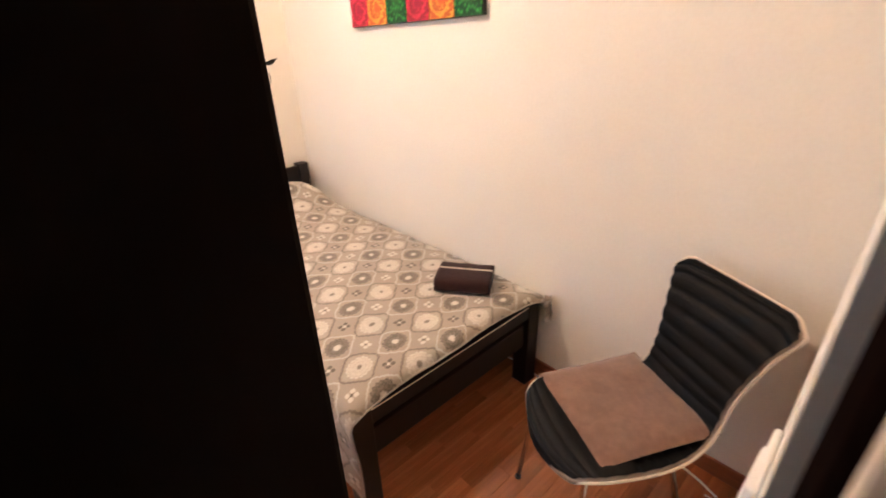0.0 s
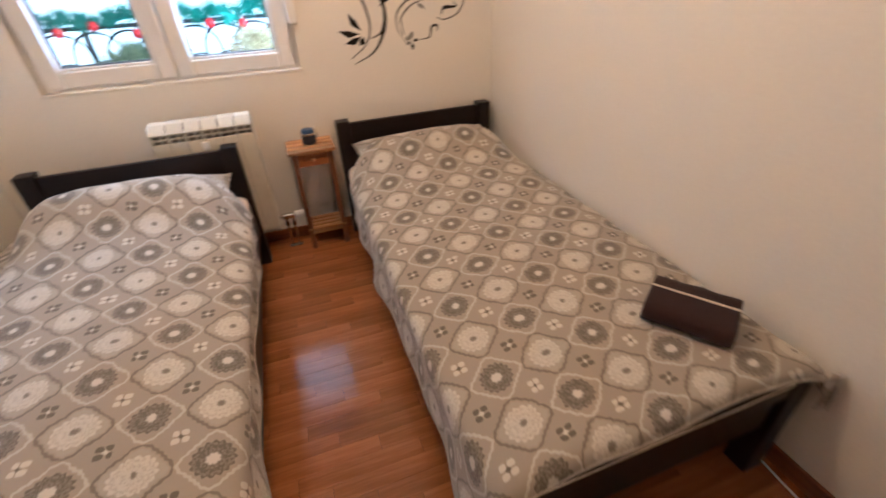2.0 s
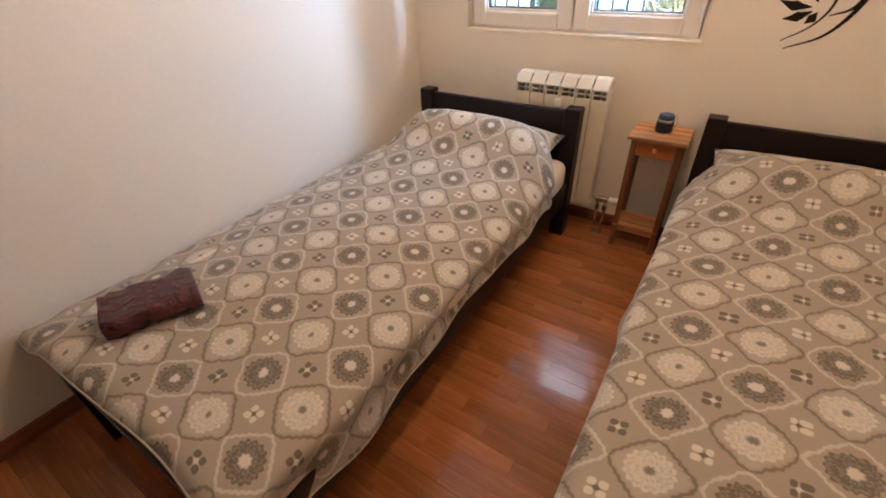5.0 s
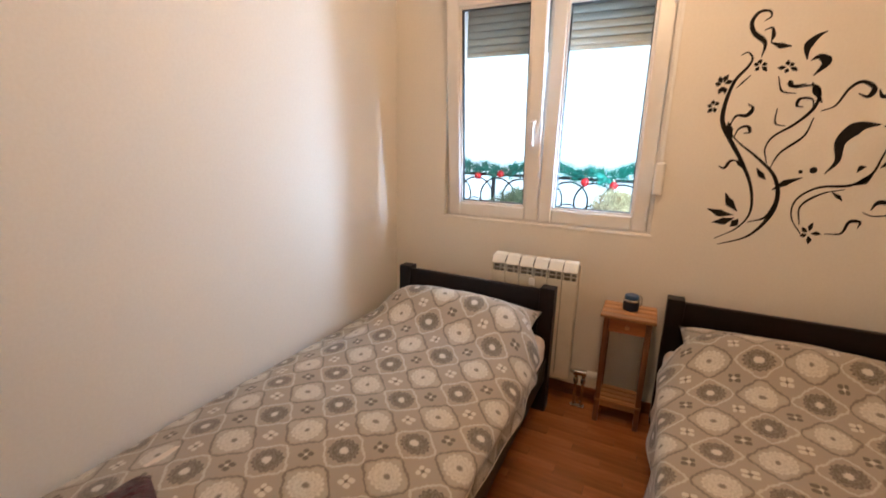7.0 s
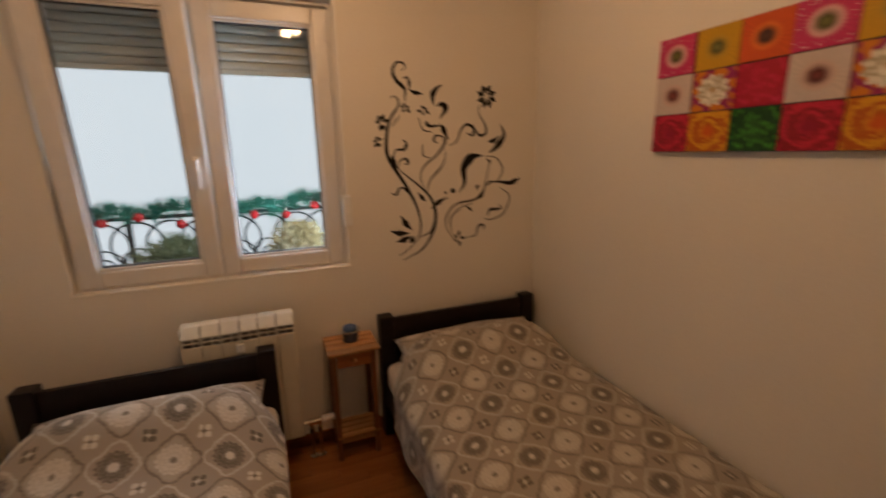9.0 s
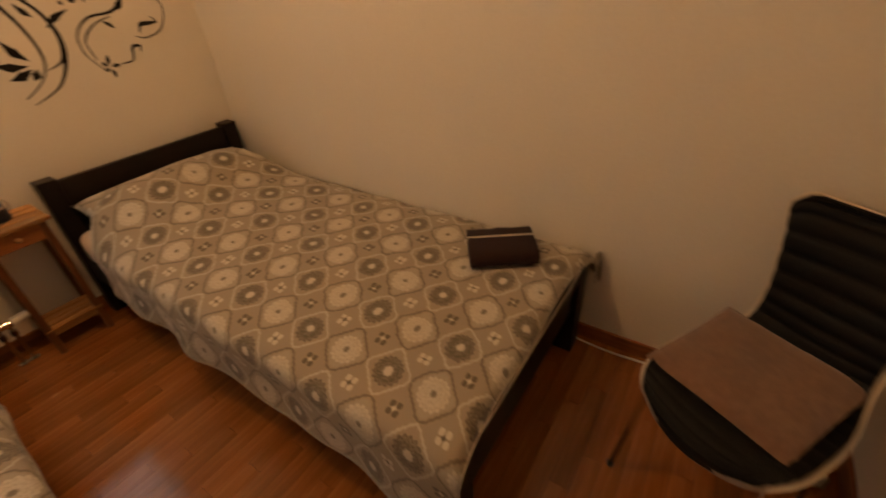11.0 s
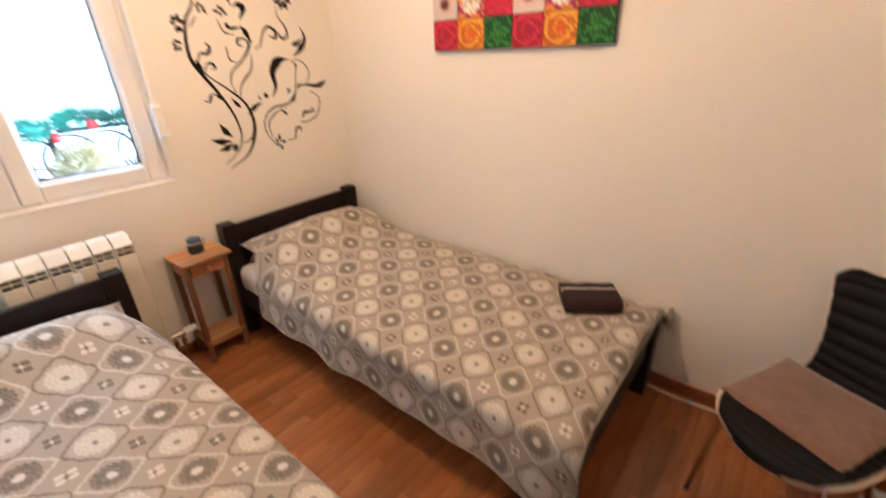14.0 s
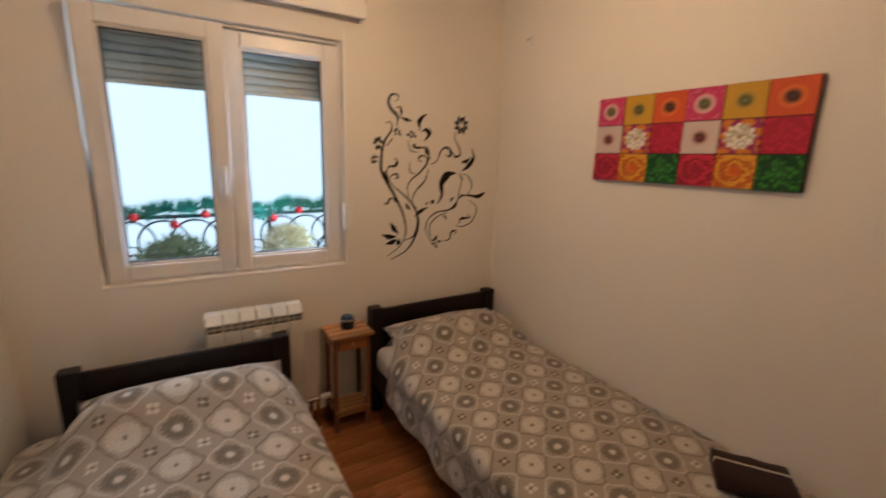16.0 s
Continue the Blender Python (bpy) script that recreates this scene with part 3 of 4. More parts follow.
part("sheath", tube([tuple(q) for q in spline([(-0.10, -3.03, 0.005), (-0.06, -2.9, 0.005), (-0.035, -2.6, 0.005), (-0.05, -2.35, 0.005), (-0.03, -2.1, 0.005), (-0.035, -1.9, 0.005)], 40)], 0.004, 6), PLASTIC, lead, smooth=True)
box_sensor = tagged(new("wall_sensor"), "tiny white plastic sensor high on the wall", "sensor")
box_sensor.matrix_world = pose(0, -0.273, 2.42)
part("case", box((-0.022, -0.016, -0.032), (0, 0.016, 0.032), 0.005), PLASTIC, box_sensor)
part("lens", box((-0.024, -0.008, -0.012), (-0.021, 0.008, 0.010), 0.001), SHUTTER, box_sensor)

# ---------------------------------------------------------------- ceiling lamp
lamp = tagged(new("ceiling_lamp"), "small nickel ceiling lamp with two warm bulbs", "lamp")
lamp.matrix_world = pose(-1.25, -1.24, HIGH, 0, 0, 60)
part("canopy", rod((0, 0, -0.025), (0, 0, 0), 0.05, n=28, bevel=0.004), NICKEL, lamp)
part("stem", rod((0, 0, -0.165), (0, 0, -0.024), 0.008), NICKEL, lamp)
part("arm", rod((-0.06, 0, -0.165), (0.06, 0, -0.165), 0.008), NICKEL, lamp)
for s in (-1, 1):
    part("holder", rod((s * 0.06, 0, -0.210), (s * 0.06, 0, -0.155), 0.016), NICKEL, lamp)
    part("bulb", ball((s * 0.06, 0, -0.243), 0.036), BULB, lamp, "glowing warm bulb", smooth=True)


# ---------------------------------------------------------------- beds
def pattern_uv(x, y, o):
    """Cells of the print, a little skewed as the cloth lies."""
    return (o[0] + o[1] * x + o[2] * y, o[3] + o[4] * x + o[5] * y)


def bed(x0, x1, yh, yf, label, group, wall_side, o, amp, seed):
    """Dark wooden single bed: x0..x1 over the posts, yh..yf head to foot; wall_side +1 or -1 is the side at the wall."""
    top, foot = 0.722, 0.440
    root = thing("single_bed", label, "bed", ((x0 + x1) / 2, yf, 0), group)
    off = Matrix.Translation((-(x0 + x1) / 2, -yf, 0))

    def add(name, bm, mat, lab="", smooth=False):
        bmesh.ops.transform(bm, matrix=off, verts=bm.verts)
        return part(name, bm, mat, root, lab, smooth)

    w = 0.078
    for x in (x0, x1 - w):
        add("head_post", box((x, yh - w, 0), (x + w, yh, top), 0.004), WENGE)
        add("foot_post", box((x, yf, 0), (x + w, yf + w, foot), 0.004), WENGE)
    add("headboard", box((x0 + w - 0.002, yh - 0.058, 0.44), (x1 - w + 0.002, yh - 0.030, top - 0.016), 0.004), WENGE)
    add("head_rail", box((x0 + w - 0.002, yh - 0.055, 0.20), (x1 - w + 0.002, yh - 0.030, 0.36), 0.004), WENGE)
    add("foot_rail", box((x0 + w - 0.002, yf + 0.022, 0.215), (x1 - w + 0.002, yf + 0.050, 0.335), 0.004), WENGE)
    add("top_foot_rail", box((x0 + w - 0.002, yf + 0.004, 0.375), (x1 - w + 0.002, yf + 0.050, 0.436), 0.003), WENGE)
    if wall_side > 0:
        # pale strip puts the highlight on the rail's front edge into colour
        add("rail_edge_glint", box((x0 + w, yf + 0.002, 0.4335), (x1 - w, yf + 0.0055, 0.4372), 0.001), PIPING, "pale strip painted as the highlight on the foot rail's edge")
    for x in (x0 + 0.012, x1 - 0.040):
        add("side_rail", box((x, yf + w - 0.002, 0.20), (x + 0.028, yh - w + 0.002, 0.335), 0.004), WENGE)

    # mattress
    mt = tagged(new("mattress"), "pale cream covered mattress in the bed frame", "mattress", "mattresses")
    me = part("cover", box((x0 + 0.016, yf + 0.082, 0.300), (x1 - 0.016, yh - 0.082, 0.470), 0.05, seg=4), MATTRESS, mt, smooth=True)

    # pillow
    rng = random.Random(seed)
    cx, cy, hw, hd = (x0 + x1) / 2 - wall_side * 0.006, yh - 0.285, 0.418, 0.195
    rows, uv = [], []
    NU, NV = 26, 16
    for layer in (1, -1):
        rows, uv = [], []
        for i in range(NU + 1):
            u = -1 + 2 * i / NU
            r_, q_ = [], []
            for j in range(NV + 1):
                v = -1 + 2 * j / NV
                pinch = 1 - 0.07 * (1 - abs(u) ** 2) * abs(v) ** 3
                pinch_u = 1 - 0.05 * (1 - abs(v) ** 2) * abs(u) ** 3
                puff = (max(0, 1 - abs(u) ** 3.2) ** 0.6) * (max(0, 1 - abs(v) ** 2.6) ** 0.6)
                z = 0.545 + layer * 0.075 * puff + 0.05 * v + 0.012 * noise.noise((u * 2, v * 2, seed))
                x, y = cx + u * hw * pinch_u, cy + v * hd * pinch
                r_.append((x, y, z))
                q_.append(pattern_uv(x, y, o))
            rows.append(r_)
            uv.append(q_)
        if layer == 1:
            bm_top = sheet(rows, 0, uv)
        else:
            bm_top = join(bm_top, sheet(rows, 0, uv))
    bmesh.ops.remove_doubles(bm_top, verts=bm_top.verts, dist=1e-4)
    pil = tagged(part("pillow", bm_top, FABRIC, None, "", True), "pillow in a taupe medallion cotton case", "pillow", "pillows")

    # bedspread: a cross section swept from head to foot
    free = -wall_side
    xw = x1 if wall_side > 0 else x0
    xf = x0 if wall_side > 0 else x1
    wall_x = -0.004 if wall_side > 0 else LEFT + 0.016
    y_start, y_end = yh - 0.090, yf - 0.018
    NR, NS = 74, 64
    rows, uv = [], []
    for i in range(NR + 1):
        t = i / NR
        y = y_start + (y_end - y_start) * t
        along = y_start - y
        to_foot = y - y_end
        bulge = amp * math.exp(-((along - 0.20) / 0.20) ** 2) + 0.035 * math.exp(-((along - 0.50) / 0.25) ** 2)
        if along < 0.10:
            bulge -= 0.075 * (1 - along / 0.10) ** 2
        ztop = 0.487 + 0.005 * math.sin(along * 3.0)
        droop = 0.0
        if to_foot < 0.05:
            droop = 0.030 * (1 - to_foot / 0.05) ** 2
        hem = DROPS[wall_side](along, to_foot)
        out = (0.010 if wall_side > 0 else -0.006) + 0.010 * math.sin(y * 7.0 + seed) + 0.006 * math.sin(y * 17.0 + seed * 2)
        fx = xf + free * out
        k = min(1.0, max(0.0, (along - 0.10) / 0.17))
        k = k * k * (3 - 2 * k)
        back = xf - free * 0.115 * (1 - k)      # the cloth draws in at the head and bares the mattress
        fx -= free * 0.115 * (1 - k)
        hem_z = ztop - 0.03 - (ztop - 0.03 - hem) * k
        if wall_side > 0:
            ctrl = [(wall_x - 0.006, 0.390), (wall_x - 0.010, 0.445), (xw - 0.035, ztop - 0.012), (xw - 0.16, ztop)]
        else:
            ctrl = [(wall_x, 0.35), (wall_x + 0.018, 0.415), (xw - 0.02, ztop - 0.030), (xw + 0.15, ztop)]
        mid = (xw + xf) / 2
        ctrl += [(mid, ztop + 0.010), (back - free * 0.16, ztop), (back - free * 0.040, ztop - 0.006), (back + free * 0.012, ztop - 0.036),
                 (fx, (ztop - 0.05 + hem_z) / 2), (fx + free * 0.012 * k, hem_z)]
        line = spline(ctrl, 220)
        arc = [0.0]
        for a, c in zip(line, line[1:]):
            arc.append(arc[-1] + math.hypot(c[0] - a[0], c[1] - a[1]))
        mid_arc = min(zip(line, arc), key=lambda e: abs(e[0][0] - mid))[1]
        r_, q_ = [], []
        for j in range(NS + 1):
            s = arc[-1] * j / NS
            e = int(np.searchsorted(arc, s))
            x, z = line[min(e, 219)]
            lat = abs(x - mid) / (abs(xf - xw) / 2)
            side = max(0.0, 1 - lat ** 5) if lat < 1 else 0.0
            crease = 0.008 * noise.noise((x * 3.2, y * 3.2, seed)) + 0.005 * noise.noise((x * 11, y * 7, seed + 4))
            z2 = z + bulge * side + crease - droop
            hang = max(0.0, (ztop - 0.06 - z) / 0.3) * (1 if (x - mid) * free > 0 else 0)
            x2 = x + free * hang * (0.012 * math.sin(y * 13 + seed) + 0.010 * noise.noise((y * 5, z * 4, seed)))
            short = 0.034 * max(0.0, 1 - lat ** 4) * max(0.0, (t - 0.90) / 0.10) * (0.75 + 0.25 * math.sin(x * 7 + seed))
            r_.append((x2, y + short + 0.004 * noise.noise((x * 6, 3, seed)), z2))
            flat_x = mid + (s - mid_arc) * (-1 if wall_side > 0 else 1)
            q_.append(pattern_uv(flat_x, y, o))
        rows.append(r_)
        uv.append(q_)
    sp = part("bedspread", sheet(rows, 0.006, uv), FABRIC, None, "", True)
    if wall_side > 0:
        fold, fuv = [], []
        for i in range(9):
            f = i / 8
            fold.append([(wall_x - 0.008 - 0.050 * q + 0.006 * math.sin(q * 9 + i), y_end - 0.008 - 0.016 * math.sin(q * 3.1) - 0.010 * f,
                          0.462 - 0.115 * f + 0.018 * q * (1 - f)) for q in (0, 0.25, 0.5, 0.75, 1.0)])
            fuv.append([pattern_uv(xw - 0.05 * q, y_end - 0.115 * f, o) for q in (0, 0.25, 0.5, 0.75, 1.0)])
        part("corner_fold", sheet(fold, 0.005, fuv), FABRIC, sp, "", True)
    part("hem", tube([r[-1] for r in rows], 0.003, 6), HEM, sp, "stitched hem", smooth=True)
    part("hem", tube(rows[-1], 0.003, 6), HEM, sp, "stitched hem", smooth=True)
    tagged(sp, "taupe bedspread with light and dark medallions over the bed", "bedspread", "bedspreads")
    return root


DROPS = {
    1: lambda along, to_foot: 0.235 - 0.035 * min(1, along / 1.9) - 0.085 * max(0.0, 1 - to_foot / 0.25) ** 2,
    -1: lambda along, to_foot: 0.30 + 0.04 * math.sin(along * 2.2) - 0.05 * max(0.0, 1 - to_foot / 0.3) ** 2,
}
bed(-1.028, -0.052, -0.030, -2.215, "dark wenge single bed along the plain wall", "single beds", 1, (6.011, 5.869, -0.125, 10.352, -0.699, 6.262), 0.172, 3)
bed(-2.512, -1.560, -0.190, -2.300, "dark wenge single bed with its head before the radiator", "single beds", -1, (10.736, 5.732, -0.274, 12.757, 0.709, 6.195), 0.195, 8)


def towel(at, rz, size, mat, label, band):
    """A towel folded to a thick flat roll, with rounded sides and layered ends."""
    root = thing("folded_towel", label, "towel", at, "towels on the beds", rz=rz)
    w, d, h = size
    rows = []
    for i in range(19):
        u = i / 18
        ring = []
        for q in range(24):
            a = 2 * math.pi * q / 24
            cy = math.copysign(abs(math.cos(a)) ** 0.5, math.cos(a)) * d / 2
            cz = math.copysign(abs(math.sin(a)) ** 0.5, math.sin(a)) * (h / 2 + 0.001)
            wob = (0.004 if band else 0.009) * noise.noise((u * (5 if band else 9), a * (1 if band else 2), at[0] * 9))
            ring.append(((u - 0.5) * w, cy + wob, h / 2 + cz + wob * (0.5 if band else 0.8) + (0.0 if band else 0.003)))
        rows.append(ring + [ring[0]])
    b = sheet(rows)
    bmesh.ops.remove_doubles(b, verts=b.verts, dist=1e-5)
    bmesh.ops.holes_fill(b, edges=[e for e in b.edges if e.is_boundary], sides=0)
    part("fold", b, mat, root, smooth=True)
    if band:
        bw = box((-w / 2 - 0.0020, d * 0.08, h - 0.016), (w / 2 + 0.0020, d * 0.08 + 0.008, h + 0.0040), 0.002)
        part("band", bw, BAND, root, "cream woven band")


towel((-0.243, -1.935, 0.494), -55.5, (0.245, 0.20, 0.062), TERRY, "dark brown folded towel with a cream band on the bedspread", True)
towel((-2.275, -2.035, 0.490), 68.0, (0.25, 0.175, 0.070), WRAP, "dark plum folded towel in shiny film on the bedspread", False)

# ---------------------------------------------------------------- radiator
radi = tagged(new("radiator"), "cream enamelled aluminium radiator of six sections under the window", "radiator")
RX0, RX1, RY0, RY1, RZ0, RZ1 = -1.944, -1.464, -0.176, -0.086, 0.178, 0.848
for k in range(6):
    x = RX0 + k * 0.08
    b = box((x + 0.0015, RY0, RZ0), (x + 0.0785, RY0 + 0.010, RZ1 - 0.092), 0.004)
    sec = part("section", b, ENAMEL, radi)
    cap = bmesh.new()
    rows = []
    for y, z in ((RY0 + 0.004, RZ1 - 0.052), (RY0 - 0.008, RZ1 - 0.050), (RY0 - 0.009, RZ1 - 0.043), (RY0 + 0.004, RZ1 - 0.030), (RY0 + 0.034, RZ1 - 0.004), (RY0 + 0.044, RZ1), (RY1, RZ1)):
        rows.append([(x + 0.0032, y, z), (x + 0.0768, y, z)])
    part("cap", sheet(rows, 0.004), ENAMEL, sec)
    part("fin", box((x + 0.036, RY0 + 0.030, RZ0 + 0.02), (x + 0.044, RY1, RZ1 - 0.006)), ENAMEL, sec)
    part("grille_bar", box((x + 0.0015, RY0 + 0.002, RZ1 - 0.075), (x + 0.0785, RY0 + 0.008, RZ1 - 0.069), 0.001), ENAMEL, sec)
    for sx in (x + 0.002, x + 0.072):
        part("grille_post", box((sx, RY0 + 0.001, RZ1 - 0.094), (sx + 0.006, RY0 + 0.010, RZ1 - 0.038), 0.001), ENAMEL, sec)
    # the shade inside the slots is given by this plate's darker colour
    part("back_plate", box((x + 0.002, RY0 + 0.045, RZ0 + 0.01), (x + 0.078, RY0 + 0.052, RZ1 - 0.010)), SLOT_SHADE, sec, "inner plate coloured dark for the shade between the fins")
part("side_plate", box((RX1 - 0.0012, RY0 + 0.004, RZ0 + 0.005), (RX1 + 0.003, RY1 - 0.01, RZ1 - 0.012), 0.002), ENAMEL, radi)
part("side_plate", box((RX0 - 0.003, RY0 + 0.004, RZ0 + 0.005), (RX0 + 0.0012, RY1 - 0.01, RZ1 - 0.012), 0.002), ENAMEL, radi)
for z in (RZ0 + 0.06, RZ1 - 0.12):
    part("bracket", box((RX0 + 0.2, RY1 - 0.005, z), (RX0 + 0.23, 0.0, z + 0.03)), ENAMEL, radi)
part("humidifier_hook", box((-1.722, RY0 - 0.016, 0.700), (-1.688, RY0 - 0.001, 0.745), 0.006), PLASTIC, radi, "small white plastic clip")
val = tagged(new("radiator_valve"), "chrome twin valve with two pipes into the floor", "valve")
part("valve_body", box((-1.445, -0.135, 0.196), (-1.365, -0.10, 0.228), 0.010, seg=3), CHROME, val)
for dx in (-1.425, -1.385):
    part("pipe", rod((dx, -0.117, 0.0), (dx, -0.117, 0.20), 0.0085), CHROME, val)
    part("nut", rod((dx, -0.117, 0.15), (dx, -0.117, 0.178), 0.015, n=6), CHROME, val)
    part("floor_collar", rod((dx, -0.117, 0.0), (dx, -0.117, 0.008), 0.02, n=20), CHROME, val)
part("connector", rod((RX1 - 0.004, -0.11, 0.212), (-1.44, -0.117, 0.212), 0.010), CHROME, val)
part("thermostat_knob", rod((-1.370, -0.117, 0.212), (-1.305, -0.117, 0.218), 0.021, 0.018, 20, bevel=0.004), PLASTIC, val, "white thermostat head")

# ---------------------------------------------------------------- bedside table and candle jar
ns = tagged(new("bedside_table"), "small slatted pine bedside table with an orange drawer", "bedside table")
NX0, NX1, NY0, NY1, NZ = -1.325, -1.066, -0.254, -0.018, 0.636
for k in range(4):
    y = NY0 + k * 0.0605
    part("top_slat", box((NX0, y, NZ - 0.018), (NX1, y + 0.0525, NZ), 0.004), PINE, ns)
for x in (NX0 + 0.016, NX1 - 0.042):
    for y in (NY0 + 0.040, NY1 - 0.034):
        part("leg", box((x, y, 0), (x + 0.026, y + 0.024, NZ - 0.0185), 0.003), PINE_Z, ns)
dr = part("drawer", box((NX0 + 0.044, NY0 + 0.028, NZ - 0.098), (NX1 - 0.044, NY0 + 0.048, NZ - 0.024), 0.003), DRAWER, ns, "orange stained drawer front")
part("knob", ball(((NX0 + NX1) / 2, NY0 + 0.020, NZ - 0.060), 0.011, squash=(1, 0.8, 1)), PINE, dr, smooth=True)
for x in (NX0 + 0.020, NX1 - 0.034):
    part("side_apron", box((x, NY0 + 0.065, NZ - 0.098), (x + 0.014, NY1 - 0.035, NZ - 0.019), 0.002), DRAWER, ns)
part("back_apron", box((NX0 + 0.043, NY1 - 0.030, NZ - 0.098), (NX1 - 0.043, NY1 - 0.016, NZ - 0.019), 0.002), DRAWER, ns)
for y in (NY0 + 0.050, NY1 - 0.028):
    part("shelf_rail", box((NX0 + 0.043, y - 0.006, 0.100), (NX1 - 0.043, y + 0.006, 0.128), 0.002), PINE, ns)
for k in range(4):
    y = NY0 + 0.038 + k * 0.046
    part("shelf_slat", box((NX0 + 0.014, y, 0.1285), (NX1 - 0.014, y + 0.037, 0.1405), 0.003), PINE, ns)

jar = thing("candle_jar", "dark blue candle in a clip-top glass jar on the table", "jar", (-1.193, -0.125, NZ))
part("glass_body", rod((0, 0, 0.001), (0, 0, 0.058), 0.039, n=32, bevel=0.008), WAX, jar, smooth=False)
part("rim", rod((0, 0, 0.051), (0, 0, 0.064), 0.0398, n=32, bevel=0.003), CHROME, jar)
part("lid", rod((0, 0, 0.064), (0, 0, 0.084), 0.037, 0.033, 32, bevel=0.005), BLUELID, jar, "blue lid")
part("wire_clip", tube([(0.037, 0.012, 0.082), (0.048, 0.008, 0.070), (0.050, 0.004, 0.045), (0.043, 0.0, 0.030), (0.050, -0.004, 0.045), (0.048, -0.008, 0.070), (0.037, -0.012, 0.082)], 0.0018, 6), CHROME, jar, smooth=True)

# ---------------------------------------------------------------- chair
chair = thing("dining_chair", "black quilted chair with cream piping and slim metal legs", "chair", (-0.465, -2.742, 0), rz=-29.2)
# local frame: front looks to -x, width along y
prof = [(-0.214, 0.398), (-0.203, 0.432), (-0.13, 0.450), (0.0, 0.440), (0.11, 0.434), (0.200, 0.444), (0.258, 0.492), (0.290, 0.585), (0.328, 0.705), (0.374, 0.826), (0.384, 0.856)]
halfw = [0.130, 0.168, 0.196, 0.203, 0.194, 0.172, 0.155, 0.153, 0.176, 0.208, 0.203]
line = spline([(a, z, w) for (a, z), w in zip(prof, halfw)], 180)   # seat front to top edge


def shell_rows(lift, inset, ny=20):
    rows = []
    for k, (a, z, w) in enumerate(line):
        a2, z2, _ = line[min(k + 1, 179)]
        a1, z1, _ = line[max(k - 1, 0)]
        t = Vector((a2 - a1, z2 - z1)).normalized()
        nrm = Vector((-t.y, t.x))
        row = []
        back = max(0.0, (z - 0.47) / 0.35)
        for j in range(ny + 1):
            v = -1 + 2 * j / ny
            y = v * (w - inset)
            dish = 0.012 * (1 - v * v)
            bow = -0.030 * back * v * v
            crown = -0.020 * max(0.0, (z - 0.78) / 0.08) * (1 - v * v) - 0.034 * max(0.0, (z - 0.74) / 0.12) * max(0.0, (abs(v) - 0.78) / 0.22) ** 2
            nose = 0.030 * max(0.0, (-0.12 - a) / 0.085) * v * v
            row.append((a + nrm.x * lift + bow + nose, y, z + nrm.y * lift - dish * (1 - back) + crown))
        rows.append(row)
    return rows


quilt = []
for k, row in enumerate(shell_rows(0.012, 0.008)):
    a, z, _ = line[k]
    ridge = 0.010 * abs(math.sin(k / 179 * math.pi * 24)) ** 0.5
    quilt.append([(x - ridge * min(1, max(0, (z - 0.44) / 0.1)), y, zz + ridge * (0.6 if z < 0.46 else 0.0)) for x, y, zz in row])
part("upholstery", sheet(quilt), LEATHER, chair, "black quilted leatherette", smooth=True)
part("shell", sheet(shell_rows(0.0, 0.004), 0.010), SHELLBACK, chair, "taupe back of the shell", smooth=True)
rr = shell_rows(0.005, 0.0)
edge = [r[0] for r in rr] + rr[-1][1:-1] + [r[-1] for r in rr[::-1]] + rr[0][1:-1][::-1]
part("piping", tube(edge, 0.0042, 8, closed=True), PIPING, chair, "cream piping round the edge", smooth=True)
for fx, fy, bx, by in ((-0.150, 0.150, -0.182, 0.185), (-0.150, -0.150, -0.172, -0.185), (0.120, 0.14, 0.230, 0.172), (0.120, -0.14, 0.225, -0.175)):
    part("leg", tube([(fx * 0.5, fy * 0.5, 0.416), (fx, fy, 0.413), (fx + (bx - fx) * 0.03, fy, 0.40), (bx, by, 0.008)], 0.0085, 12), CHROME, chair, smooth=True)
    part("foot", rod((bx, by, 0.0), (bx, by, 0.012), 0.011, n=14), GASKET, chair)
part("under_frame", box((-0.12, -0.10, 0.412), (0.10, 0.10, 0.424), 0.004), IRON, chair)

rows = []
for i in range(25):
    u = -1 + i / 12
    rows.append([])
    for j in range(25):
        v = -1 + j / 12
        puff = (max(0, 1 - abs(u) ** 6) * max(0, 1 - abs(v) ** 6)) ** 0.5
        rows[-1].append((u * 0.187 * (1 - 0.02 * (1 - v * v)), v * 0.187 * (1 - 0.02 * (1 - u * u)), 0.014 + 0.020 * puff + 0.003 * noise.noise((u * 3, v * 3, 1))))
low = [[(x, y, 0.028 - z) for x, y, z in r] for r in rows]
b = join(sheet(rows), sheet(low))
bmesh.ops.remove_doubles(b, verts=b.verts, dist=1e-4)
cush = tagged(part("seat_cushion", b, SUEDE, None, "", True), "flat brown suede cushion lying on the chair", "cushion")
cush.matrix_world = pose(-0.392, -2.752, 0.450, 0, -1, -28.5)
bag = thing("paper_bag", "small cream patterned paper bag on the floor under the chair", "bag", (-0.25, -3.03, 0), rz=15)
part("body", box((-0.04, -0.025, 0), (0.04, 0.025, 0.055), 0.008), CARD, bag)
part("fold", box((-0.034, -0.008, 0.053), (0.034, 0.008, 0.070), 0.005), CARD, bag)

# ---------------------------------------------------------------- canvas picture
canvas = thing("canvas_picture", "canvas print of eighteen bright flower squares on the wall", "picture", (0, 0, 0))
CY0, CY1, CZ0, CZ1 = -0.884, -1.832, 1.578, 2.000
part("stretched_canvas", box((-0.022, CY1, CZ0), (0.0, CY0, CZ1), 0.002), GASKET, canvas, "dark canvas sides")


